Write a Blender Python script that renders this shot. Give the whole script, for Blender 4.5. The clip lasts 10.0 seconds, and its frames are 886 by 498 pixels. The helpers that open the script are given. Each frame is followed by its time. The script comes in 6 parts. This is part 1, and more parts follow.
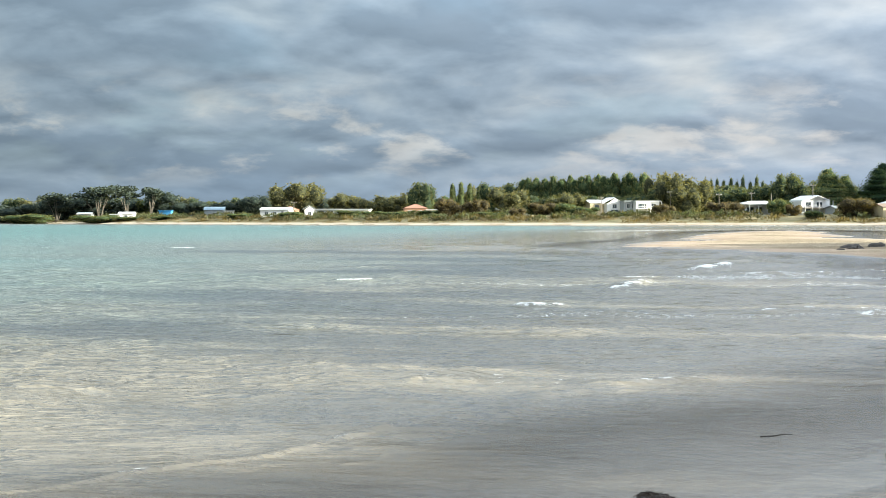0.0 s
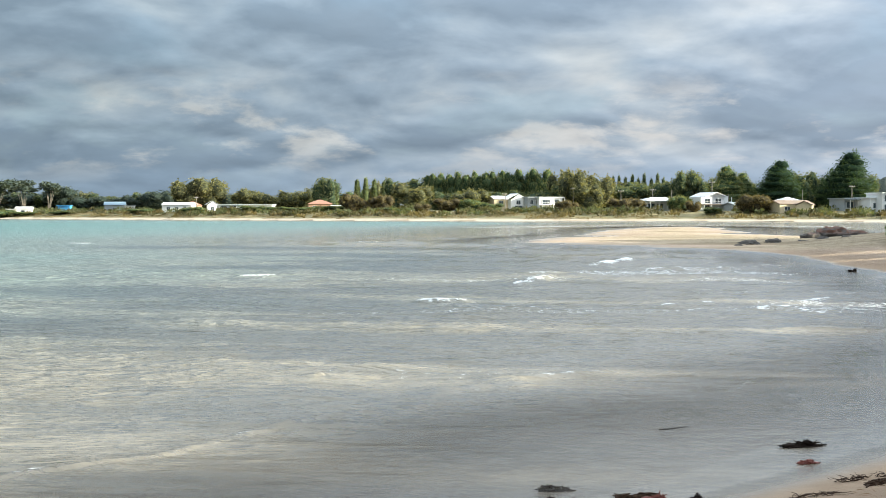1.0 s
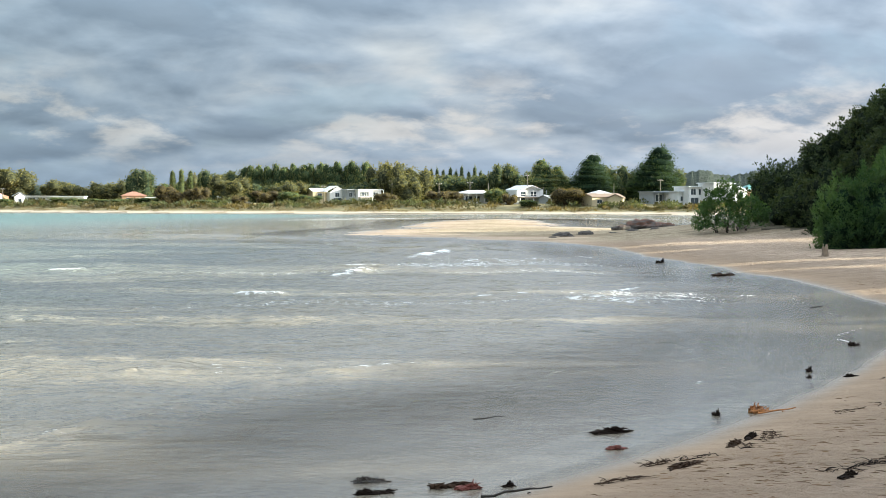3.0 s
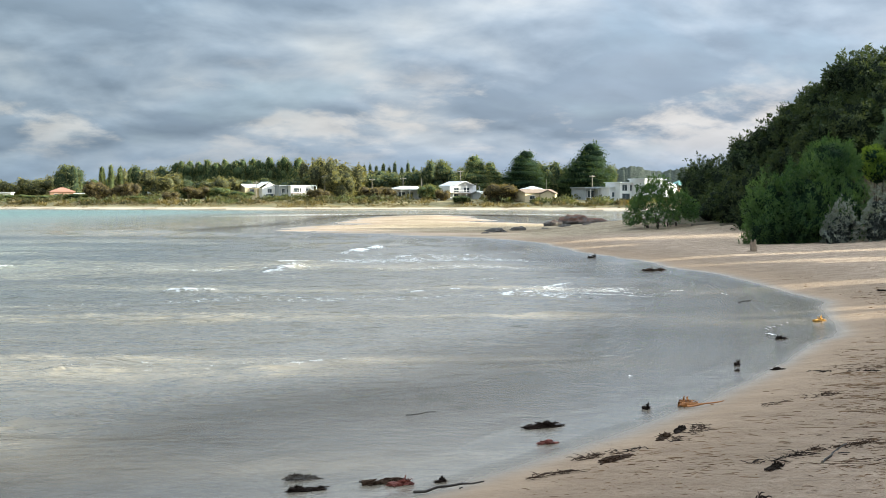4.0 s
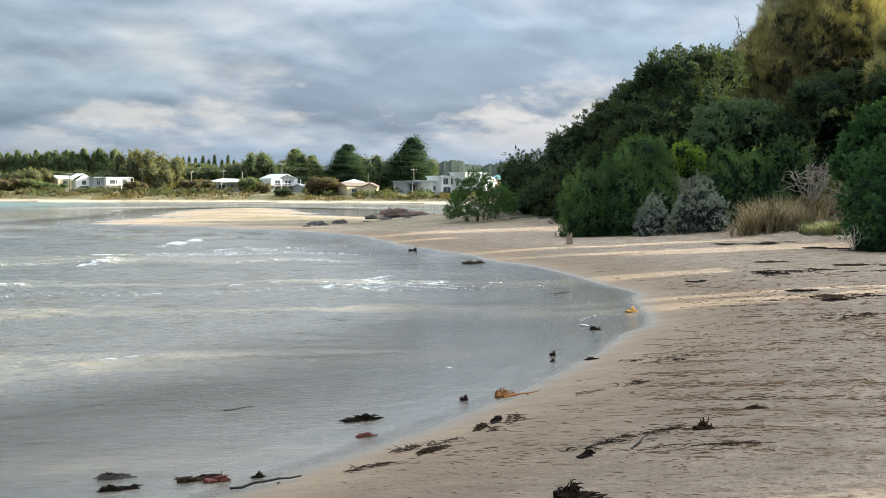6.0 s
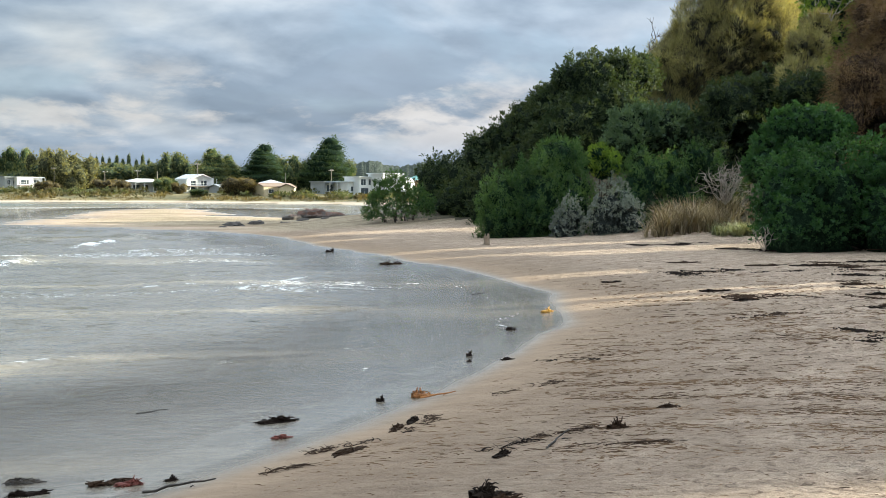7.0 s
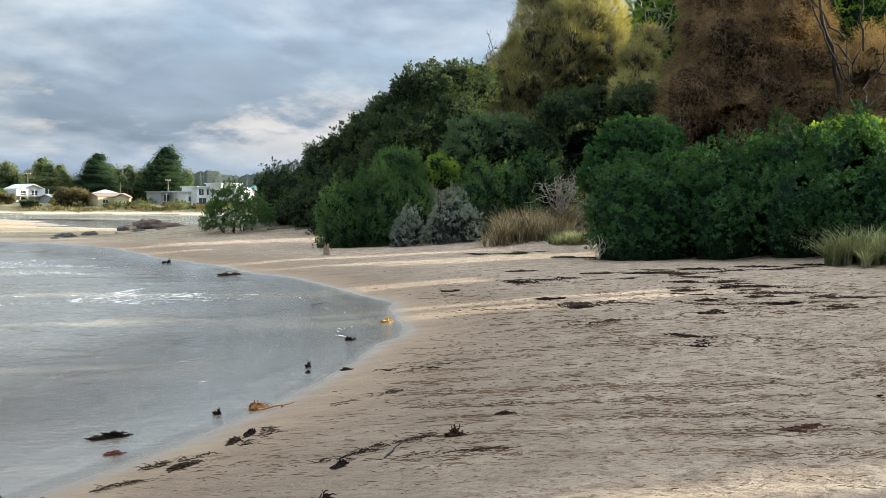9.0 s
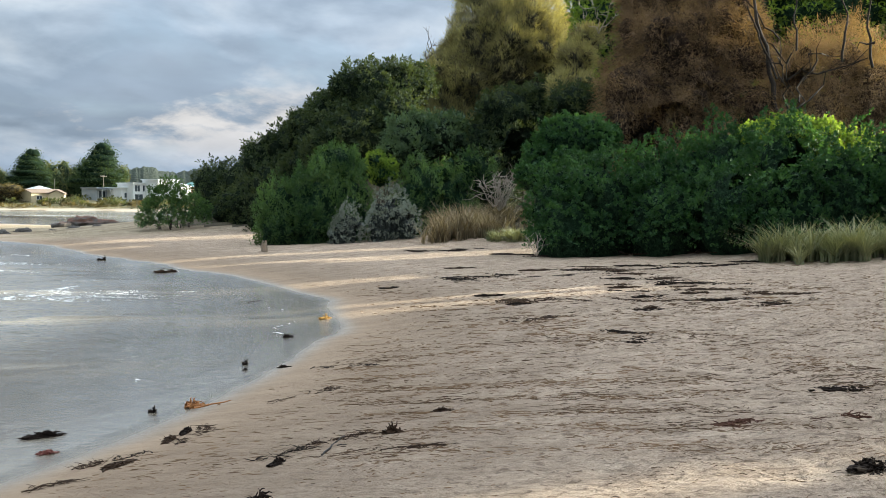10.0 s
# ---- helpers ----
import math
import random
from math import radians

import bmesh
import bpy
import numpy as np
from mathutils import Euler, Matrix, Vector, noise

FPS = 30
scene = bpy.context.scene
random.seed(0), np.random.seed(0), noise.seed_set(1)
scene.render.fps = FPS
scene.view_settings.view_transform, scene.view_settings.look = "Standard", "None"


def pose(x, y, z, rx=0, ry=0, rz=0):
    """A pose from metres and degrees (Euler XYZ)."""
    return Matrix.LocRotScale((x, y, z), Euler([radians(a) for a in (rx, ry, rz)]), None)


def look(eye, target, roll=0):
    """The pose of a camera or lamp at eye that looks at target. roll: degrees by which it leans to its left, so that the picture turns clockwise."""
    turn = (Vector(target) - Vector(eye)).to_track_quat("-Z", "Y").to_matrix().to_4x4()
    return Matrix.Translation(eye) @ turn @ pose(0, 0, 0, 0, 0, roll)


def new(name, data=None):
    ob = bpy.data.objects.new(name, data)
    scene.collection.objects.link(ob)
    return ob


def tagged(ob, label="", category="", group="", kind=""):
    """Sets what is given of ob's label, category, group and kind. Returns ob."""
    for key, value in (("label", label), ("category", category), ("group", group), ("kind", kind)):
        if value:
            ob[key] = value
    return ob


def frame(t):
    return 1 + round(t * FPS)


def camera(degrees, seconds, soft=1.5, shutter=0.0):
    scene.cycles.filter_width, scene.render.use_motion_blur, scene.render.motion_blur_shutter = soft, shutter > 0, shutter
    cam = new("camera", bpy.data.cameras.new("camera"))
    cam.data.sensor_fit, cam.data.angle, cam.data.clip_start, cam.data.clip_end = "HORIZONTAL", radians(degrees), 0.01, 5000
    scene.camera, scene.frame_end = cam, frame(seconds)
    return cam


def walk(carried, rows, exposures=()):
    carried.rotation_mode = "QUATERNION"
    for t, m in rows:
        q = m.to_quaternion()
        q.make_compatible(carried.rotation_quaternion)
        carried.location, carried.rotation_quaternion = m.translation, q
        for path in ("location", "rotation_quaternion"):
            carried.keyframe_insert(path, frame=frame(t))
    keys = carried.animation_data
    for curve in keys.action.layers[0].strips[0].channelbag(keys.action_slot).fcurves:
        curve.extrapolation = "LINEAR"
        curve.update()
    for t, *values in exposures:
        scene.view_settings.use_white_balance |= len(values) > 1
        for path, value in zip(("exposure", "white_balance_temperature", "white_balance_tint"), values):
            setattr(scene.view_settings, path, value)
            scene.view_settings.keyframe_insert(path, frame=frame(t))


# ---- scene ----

# ================= camera =================
cam = camera(37.43, 10.0, soft=0.8)
ROWS = [
    (0.0, -0.000, 0.000, 3.000, 0.000, -1.427, 0.140),
    (0.5, 0.011, -0.000, 3.000, -1.883, -1.518, -0.006),
    (1.0, 0.025, -0.001, 3.000, -4.171, -1.621, 0.018),
    (1.5, 0.034, -0.002, 3.000, -5.803, -1.708, 0.045),
    (2.0, 0.050, -0.004, 3.000, -8.502, -1.801, 0.056),
    (2.5, 0.062, -0.006, 3.000, -10.526, -1.871, -0.023),
    (4.0, 0.088, -0.012, 3.000, -15.010, -2.125, -0.040),
    (4.5, 0.099, -0.015, 3.000, -16.802, -2.208, -0.001),
    (5.0, 0.112, -0.019, 3.000, -19.129, -2.283, -0.079),
    (5.5, 0.122, -0.023, 3.000, -20.940, -2.350, -0.179),
    (7.0, 0.151, -0.036, 3.000, -26.386, -2.346, -0.381),
    (7.5, 0.158, -0.039, 3.000, -27.629, -2.198, -0.457),
    (8.0, 0.165, -0.043, 3.000, -28.924, -2.056, -0.435),
    (8.5, 0.179, -0.051, 3.000, -31.690, -1.919, -0.237),
    (9.0, 0.187, -0.056, 3.000, -33.364, -1.873, -0.289),
    (9.5, 0.196, -0.062, 3.000, -35.022, -1.913, -0.356),
    (10.0, 0.201, -0.065, 3.000, -36.038, -1.991, -0.380),
]
walk(cam, [(t, pose(x, y, z, 90 + pitch, roll, yaw)) for t, x, y, z, yaw, pitch, roll in ROWS],
     exposures=[(0.0, 1.42), (10.0, 1.42)])

# ================= world and sun =================
SUN_AZ, SUN_EL = radians(-13.0), radians(14.5)      # the way to the sun, seen from above from the x axis; its height
SUN_WAY = Vector((math.cos(SUN_AZ) * math.cos(SUN_EL), math.sin(SUN_AZ) * math.cos(SUN_EL), math.sin(SUN_EL)))


class Nodes:
    """Short hand for node trees."""

    def __init__(self, tree):
        self.tree = tree

    def add(self, kind, ins=None):
        node = self.tree.nodes.new(kind)
        for slot, v in (ins or {}).items():
            if isinstance(v, bpy.types.NodeSocket):
                self.tree.links.new(v, node.inputs[slot])
            else:
                node.inputs[slot].default_value = v
        return node

    def math(self, op, a, b=0.0, c=0.0, clamp=False):
        n = self.add("ShaderNodeMath", ins={0: a, 1: b, 2: c})
        n.operation, n.use_clamp = op, clamp
        return n.outputs[0]

    def vec(self, op, a, b=(0, 0, 0)):
        n = self.add("ShaderNodeVectorMath", ins={0: a, 1: b})
        n.operation = op
        return n.outputs[0]

    def noise(self, vector, scale, detail=4.0, rough=0.55, distort=0.0):
        n = self.add("ShaderNodeTexNoise", ins={"Vector": vector, "Scale": scale, "Detail": detail, "Roughness": rough, "Distortion": distort})
        return n.outputs[0]

    def scaled(self, vector, s, turn=0.0):
        """Stretched coordinates, after a turn about z."""
        if turn:
            vector = self.add("ShaderNodeMapping", ins={"Vector": vector, "Rotation": (0, 0, turn)}).outputs[0]
        return self.add("ShaderNodeMapping", ins={"Vector": vector, "Scale": s}).outputs[0]

    def ramp(self, fac, stops, mode="LINEAR"):
        n = self.add("ShaderNodeValToRGB", ins={0: fac})
        n.color_ramp.interpolation = mode
        e = n.color_ramp.elements
        while len(e) < len(stops):
            e.new(0.5)
        for k, (at, c) in enumerate(stops):
            e[k].position = at
            e[k].color = (*c, 1) if isinstance(c, tuple) else (c, c, c, 1)
        return n.outputs[0]

    def mix(self, fac, a, b, how="MIX"):
        n = self.add("ShaderNodeMix")
        n.data_type, n.blend_type = "RGBA", how
        for slot, v in ((0, fac), (6, a), (7, b)):
            if isinstance(v, bpy.types.NodeSocket):
                self.tree.links.new(v, n.inputs[slot])
            elif slot:
                n.inputs[slot].default_value = (*v, 1)
            else:
                n.inputs[0].default_value = v
        return n.outputs[2]

    def span(self, v, a, b, c=0.0, d=1.0):
        n = self.add("ShaderNodeMapRange", ins={0: v, 1: a, 2: b, 3: c, 4: d})
        n.interpolation_type = "SMOOTHSTEP"
        return n.outputs[0]


world = bpy.data.worlds.new("cloudy_sky")
scene.world = world
world.use_nodes = True
world.node_tree.nodes.clear()
n = Nodes(world.node_tree)
way = n.add("ShaderNodeTexCoord").outputs["Generated"]
split = n.add("ShaderNodeSeparateXYZ", ins={0: way})
up = n.math("MAXIMUM", split.outputs[2], 0.0)
# a flat layer of cloud seen from below: finer and flatter towards the horizon
lower = n.math("ADD", up, 0.30)
layer = n.add("ShaderNodeCombineXYZ", ins={0: n.math("DIVIDE", split.outputs[0], lower), 1: n.math("DIVIDE", split.outputs[1], lower), 2: 0.0}).outputs[0]


def cloud_mass(at):
    return n.math("ADD", n.math("MULTIPLY", n.noise(at, 1.35, 3.0, 0.5, 0.3), 0.62), n.math("MULTIPLY", n.noise(at, 4.2, 7.0, 0.5, 0.2), 0.38))


body = cloud_mass(layer)
tops = n.math("SUBTRACT", cloud_mass(n.vec("MULTIPLY", layer, (1.02, 1.02, 1.0))), body)
cloud = n.ramp(body, [(0.36, (0.200, 0.216, 0.222)), (0.43, (0.160, 0.186, 0.208)), (0.49, (0.124, 0.155, 0.187)), (0.55, (0.095, 0.124, 0.156)), (0.64, (0.111, 0.142, 0.176))])
puff = n.math("ADD", n.math("MULTIPLY", n.noise(n.vec("ADD", layer, (3.7, 1.9, 0.0)), 2.3, 5.0, 0.5, 0.3), 0.6), n.math("MULTIPLY", n.noise(layer, 7.5, 6.0, 0.6, 0.2), 0.4))
bright = n.math("MULTIPLY", n.span(puff, 0.49, 0.60), n.math("MULTIPLY", n.span(up, 0.12, 0.06), n.span(up, 0.012, 0.045)))
cloud = n.mix(n.math("MULTIPLY", bright, 0.9), cloud, (0.246, 0.248, 0.243))
sky = n.add("ShaderNodeTexSky")
sky.sky_type, sky.sun_disc, sky.sun_elevation, sky.sun_rotation, sky.dust_density = "NISHITA", False, SUN_EL, math.pi / 2 - SUN_AZ, 0.6
blue = n.mix(1.0, sky.outputs[0], (0.05, 0.05, 0.05), "MULTIPLY")
gap = n.noise(layer, 2.2, 5.0, 0.5, 0.4)
mixed = n.mix(n.math("MULTIPLY", n.span(gap, 0.52, 0.64), 0.55), cloud, n.mix(0.7, blue, (0.105, 0.15, 0.205)))
mixed = n.mix(n.math("MULTIPLY", n.span(up, 0.065, 0.0), 0.72), mixed, (0.132, 0.176, 0.232))
mixed = n.mix(n.math("MULTIPLY", n.span(up, 0.22, 0.55), 0.75), mixed, (0.138, 0.150, 0.160))
# overcast skies are brighter overhead, and here towards the sun
zen = n.math("MULTIPLY", n.math("ADD", 0.93, n.math("MULTIPLY", n.math("POWER", up, 1.5), 5.6)), n.math("ADD", n.math("ADD", 1.07, n.math("MULTIPLY", tops, 2.2)), n.math("MULTIPLY", split.outputs[0], 0.58)))
warm = n.span(split.outputs[0], -0.35, 0.5, 0.95, 1.03)
mixed = n.mix(1.0, mixed, n.add("ShaderNodeCombineXYZ", ins={0: n.math("MULTIPLY", zen, warm), 1: zen, 2: zen}).outputs[0], "MULTIPLY")
back = n.add("ShaderNodeBackground", ins={0: mixed, 1: 0.9})
n.add("ShaderNodeOutputWorld", ins={0: back.outputs[0]})

sun_data = bpy.data.lights.new("sun", "SUN")
sun_data.energy, sun_data.angle, sun_data.color = 5.0, radians(0.5), (1.0, 0.96, 0.77)
sun = new("sun", sun_data)
sun.matrix_world = look((0, 0, 60), Vector((0, 0, 60)) - SUN_WAY)

# ================= materials =================


def material(name):
    m = bpy.data.materials.new(name)
    m.use_nodes = True
    m.node_tree.nodes.clear()
    return m, Nodes(m.node_tree)


def finish(n, color, rough=0.8, bump=None, strength=0.3, dist=0.05, metal=0.0, ior=1.45, spec=0.5, through_light=0.0):
    ins = {"Base Color": color if isinstance(color, bpy.types.NodeSocket) else (*color, 1), "Roughness": rough, "Metallic": metal, "IOR": ior, "Specular IOR Level": spec}
    if bump is not None:
        ins["Normal"] = n.add("ShaderNodeBump", ins={"Height": bump, "Strength": strength, "Distance": dist}).outputs[0]
    shader = n.add("ShaderNodeBsdfPrincipled", ins=ins).outputs[0]
    if through_light:
        glow = n.mix(1.0, ins["Base Color"], (2.7, 2.4, 0.8), "MULTIPLY")
        trans = n.add("ShaderNodeBsdfTranslucent", ins={0: glow}).outputs[0]
        shader = n.add("ShaderNodeMixShader", ins={0: through_light, 1: shader, 2: trans}).outputs[0]
    n.add("ShaderNodeOutputMaterial", ins={0: shader})


def place(n):
    return n.add("ShaderNodeNewGeometry").outputs["Position"]


def plain(name, color, rough=0.7, vary=0.25, scale=3.0, bump=0.2, dist=0.01, metal=0.0, spec=0.5):
    """Painted or natural surface with soft large stains and a fine grain."""
    m, n = material(name)
    p = place(n)
    stain = n.noise(p, scale, 5.0, 0.6)
    grain = n.noise(p, scale * 12, 3.0, 0.6)
    k = n.math("ADD", n.math("MULTIPLY", stain, 0.7), n.math("MULTIPLY", grain, 0.3))
    lo, hi = tuple(c * (1 - vary) for c in color), tuple(min(1, c * (1 + vary)) for c in color)
    finish(n, n.ramp(k, [(0.3, lo), (0.7, hi)]), rough, grain, bump, dist, metal, spec=spec)
    return m


def foliage(name, dark, light, rough=0.55, glow=0.27):
    """Leaves: each leaf has its own tone, and whole boughs differ."""
    m, n = material(name)
    geo = n.add("ShaderNodeNewGeometry")
    bough = n.noise(geo.outputs["Position"], 0.55, 3.0, 0.5)
    k = n.math("ADD", n.math("MULTIPLY", geo.outputs["Random Per Island"], 0.42), n.math("MULTIPLY", n.span(bough, 0.3, 0.7), 0.58))
    finish(n, n.ramp(k, [(0.1, dark), (0.9, light)]), rough, through_light=glow, spec=0.18)
    return m


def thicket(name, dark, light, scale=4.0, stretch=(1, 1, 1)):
    """Colour for the solid core of a crown: leaf tones, with the shade in its gaps painted near black."""
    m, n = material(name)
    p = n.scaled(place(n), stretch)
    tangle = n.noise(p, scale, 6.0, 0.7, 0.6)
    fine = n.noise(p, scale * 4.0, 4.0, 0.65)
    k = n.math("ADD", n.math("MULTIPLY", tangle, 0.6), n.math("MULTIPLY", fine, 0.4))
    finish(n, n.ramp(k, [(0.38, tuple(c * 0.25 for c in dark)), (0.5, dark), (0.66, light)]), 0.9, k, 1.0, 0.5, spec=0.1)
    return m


def make_sand():
    m, n = material("sand")
    p = place(n)
    z = n.add("ShaderNodeSeparateXYZ", ins={0: p}).outputs[2]
    broad = n.noise(p, 0.12, 4.0, 0.55)
    mottled = n.noise(n.scaled(p, (0.8, 1.4, 1)), 1.3, 6.0, 0.65)
    grain = n.noise(p, 60.0, 2.0, 0.6)
    dry = n.ramp(n.math("ADD", n.math("MULTIPLY", mottled, 0.6), n.math("MULTIPLY", grain, 0.4)),
                 [(0.35, (0.36, 0.262, 0.187)), (0.5, (0.51, 0.382, 0.283)), (0.65, (0.68, 0.535, 0.41))])
    damp_or_shaded = n.ramp(mottled, [(0.3, (0.245, 0.170, 0.112)), (0.7, (0.345, 0.248, 0.168))])
    soaked = n.ramp(mottled, [(0.3, (0.165, 0.143, 0.11)), (0.7, (0.22, 0.19, 0.15))])
    edge = n.math("ADD", z, n.math("MULTIPLY", n.math("SUBTRACT", broad, 0.5), 0.10))
    wet = n.span(edge, 0.15, 0.07)
    out_there = n.span(n.add("ShaderNodeSeparateXYZ", ins={0: p}).outputs[1], 84, 104)
    moist_or_shaded = n.math("MULTIPLY", n.span(edge, 0.52, 0.18), n.math("SUBTRACT", 1.0, n.math("MULTIPLY", out_there, 0.75)))
    # streaks on the spit: damp sand and tree shade painted in one brown
    shade_streak = n.noise(n.scaled(p, (0.05, 0.4, 1)), 1.0, 5.0, 0.6, 0.4)
    moist_or_shaded = n.math("MAXIMUM", moist_or_shaded, n.math("MULTIPLY", n.math("MULTIPLY", n.span(shade_streak, 0.49, 0.57), out_there), 0.9))
    color = n.mix(wet, n.mix(moist_or_shaded, dry, damp_or_shaded), soaked)
    # strands of fine dark litter, drawn out along the beach
    weed = n.noise(n.scaled(p, (0.8, 1.15, 1), 0.62), 2.0, 10.0, 0.78, 0.5)
    thread = n.noise(n.scaled(p, (1.0, 1.6, 1), 0.66), 6.5, 7.0, 0.72, 0.8)
    up_beach = n.span(z, 0.18, 0.5)
    litter = n.math("MULTIPLY", n.span(weed, 0.53, 0.59), up_beach)
    color = n.mix(n.math("MULTIPLY", litter, 0.45), color, (0.13, 0.085, 0.058))
    color = n.mix(n.math("MULTIPLY", n.math("MULTIPLY", n.span(thread, 0.54, 0.59), up_beach), 0.7), color, (0.15, 0.10, 0.068))
    color = n.mix(n.math("MULTIPLY", out_there, n.span(z, 0.1, 0.25)), color, n.mix(1.0, color, (0.84, 0.90, 0.82), "MULTIPLY"))
    rough = n.math("SUBTRACT", 0.92, n.math("MULTIPLY", wet, 0.80))
    ripples = n.noise(n.scaled(p, (0.8, 1.3, 1), 0.6), 4.5, 6.0, 0.68, 0.6)
    hollows = n.noise(n.scaled(p, (0.8, 1.3, 1), 0.6), 1.6, 3.0, 0.5, 0.5)
    relief = n.math("ADD", n.math("ADD", ripples, n.math("MULTIPLY", hollows, 1.1)), n.math("ADD", n.math("MULTIPLY", thread, 0.35), n.math("MULTIPLY", grain, 0.1)))
    relief = n.math("MULTIPLY", relief, n.span(edge, 0.05, 0.4, 0.03, 1.0))
    finish(n, color, rough, relief, 1.0, 0.26)
    return m


def make_far_ground():
    m, n = material("scrubby_turf")
    p = place(n)
    k = n.noise(p, 0.12, 6.0, 0.65)
    z = n.add("ShaderNodeSeparateXYZ", ins={0: p}).outputs[2]
    turf = n.ramp(k, [(0.3, (0.07, 0.08, 0.03)), (0.5, (0.17, 0.15, 0.07)), (0.7, (0.34, 0.28, 0.15))])
    beach = n.ramp(n.noise(p, 0.4, 4.0), [(0.3, (0.40, 0.33, 0.25)), (0.7, (0.52, 0.44, 0.34))])
    finish(n, n.mix(n.span(n.math("ADD", z, n.math("MULTIPLY", k, 1.2)), 1.55, 1.05), turf, beach), 0.95, k, 0.4, 0.3)
    return m


def make_water():
    m, n = material("sea_water")
    p = place(n)
    depth_node, foam_node = n.add("ShaderNodeAttribute"), n.add("ShaderNodeAttribute")
    depth_node.attribute_name, foam_node.attribute_name = "depth", "foam"
    depth, foam = depth_node.outputs["Fac"], foam_node.outputs["Fac"]
    silt = n.noise(n.scaled(p, (0.05, 0.11, 1)), 1.0, 5.0, 0.6, 0.6)
    d = n.math("ADD", depth, n.math("MULTIPLY", n.math("SUBTRACT", silt, 0.5), n.math("MULTIPLY", depth, 0.9)))
    color = n.ramp(n.math("MULTIPLY", d, 0.25), [(0.0, (0.17, 0.150, 0.125)), (0.03, (0.222, 0.200, 0.162)), (0.07, (0.228, 0.206, 0.162)), (0.15, (0.192, 0.202, 0.176)), (0.35, (0.152, 0.225, 0.208)), (0.8, (0.112, 0.218, 0.202))])
    lace = n.noise(n.scaled(p, (0.8, 1.3, 1)), 5.5, 5.0, 0.7, 0.9)
    froth = n.math("MULTIPLY", n.span(n.math("ADD", foam, n.math("MULTIPLY", n.math("SUBTRACT", lace, 0.5), 1.5)), 0.42, 0.62), n.math("GREATER_THAN", foam, 0.03))
    color = n.mix(froth, color, (0.86, 0.87, 0.86))
    chop = n.math("ABSOLUTE", n.math("SUBTRACT", n.noise(n.scaled(p, (0.34, 1.0, 1), 0.2), 0.8, 4.0, 0.5, 0.6), 0.5))
    rip = n.math("ABSOLUTE", n.math("SUBTRACT", n.noise(n.scaled(p, (0.5, 1.6, 1), 0.15), 2.3, 3.0, 0.5, 0.6), 0.5))
    rough = n.math("ADD", n.span(depth, 0.1, 1.6, 0.06, 0.26), n.math("MULTIPLY", froth, 0.5))
    deepish = n.span(depth, 0.0, 0.5, 0.3, 1.1)
    h = n.math("MULTIPLY", n.math("ADD", n.math("MULTIPLY", chop, -1.2), n.math("MULTIPLY", rip, -0.55)), deepish)
    bump = n.add("ShaderNodeBump", ins={"Height": h, "Strength": 1.0, "Distance": 0.55}).outputs[0]
    shader = n.add("ShaderNodeBsdfPrincipled", ins={"Base Color": color, "Roughness": rough, "IOR": 1.33, "Normal": bump}).outputs[0]
    clear = n.add("ShaderNodeBsdfTransparent").outputs[0]
    cover = n.math("MAXIMUM", n.span(depth, 0.0, 0.16, 0.12, 1.0), froth)
    n.add("ShaderNodeOutputMaterial", ins={0: n.add("ShaderNodeMixShader", ins={0: cover, 1: clear, 2: shader}).outputs[0]})
    return m


def make_scrub_floor():
    m, n = material("leaf_litter")
    p = place(n)
    k = n.noise(p, 2.2, 7.0, 0.7, 0.4)
    finish(n, n.ramp(k, [(0.3, (0.03, 0.026, 0.016)), (0.5, (0.075, 0.062, 0.036)), (0.7, (0.16, 0.125, 0.07))]), 1.0, k, 1.0, 0.15)
    return m


SCRUB_FLOOR = make_scrub_floor()
SAND, FAR_GROUND, WATER = make_sand(), make_far_ground(), make_water()
LEAF_GREEN = foliage("glossy_green_leaf", (0.016, 0.049, 0.024), (0.052, 0.122, 0.055), 0.5, 0.32)
LEAF_SHOOT = foliage("upright_green_shoot", (0.022, 0.055, 0.029), (0.074, 0.135, 0.061), 0.5, 0.36)
# lit copy of the green leaf: sunlight is put into its colour
LEAF_BRIGHT = foliage("sunlit_green_leaf", (0.050, 0.098, 0.028), (0.150, 0.225, 0.060), 0.45, 0.5)
LEAF_DARK = foliage("dark_olive_leaf", (0.020, 0.038, 0.021), (0.064, 0.088, 0.045), 0.6, 0.22)
LEAF_TEAL = foliage("blue_green_leaf", (0.040, 0.076, 0.054), (0.105, 0.162, 0.102), 0.55, 0.25)
LEAF_GREY = foliage("silver_grey_leaf", (0.11, 0.135, 0.13), (0.27, 0.31, 0.30), 0.8, 0.15)
NEEDLE_OLIVE = foliage("olive_needle", (0.085, 0.080, 0.060), (0.38, 0.36, 0.215), 0.8, 0.28)
NEEDLE_BROWN = foliage("brown_needle", (0.078, 0.053, 0.037), (0.29, 0.198, 0.128), 0.8, 0.18)
NEEDLE_RUST = foliage("rusty_needle", (0.15, 0.10, 0.068), (0.42, 0.30, 0.195), 0.8, 0.2)
GRASS_GREEN = foliage("marram_blade", (0.119, 0.145, 0.079), (0.356, 0.361, 0.228), 0.7, 0.12)
GRASS_DRY = foliage("dry_grass_blade", (0.075, 0.058, 0.038), (0.44, 0.36, 0.25), 0.8, 0.1)
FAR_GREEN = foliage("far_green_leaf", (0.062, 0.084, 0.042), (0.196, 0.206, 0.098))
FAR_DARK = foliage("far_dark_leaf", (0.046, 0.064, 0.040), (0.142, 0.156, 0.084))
# shade and blue haze over the left-hand trees are put into this colour
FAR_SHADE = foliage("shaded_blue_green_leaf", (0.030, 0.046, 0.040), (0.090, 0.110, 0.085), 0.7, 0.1)
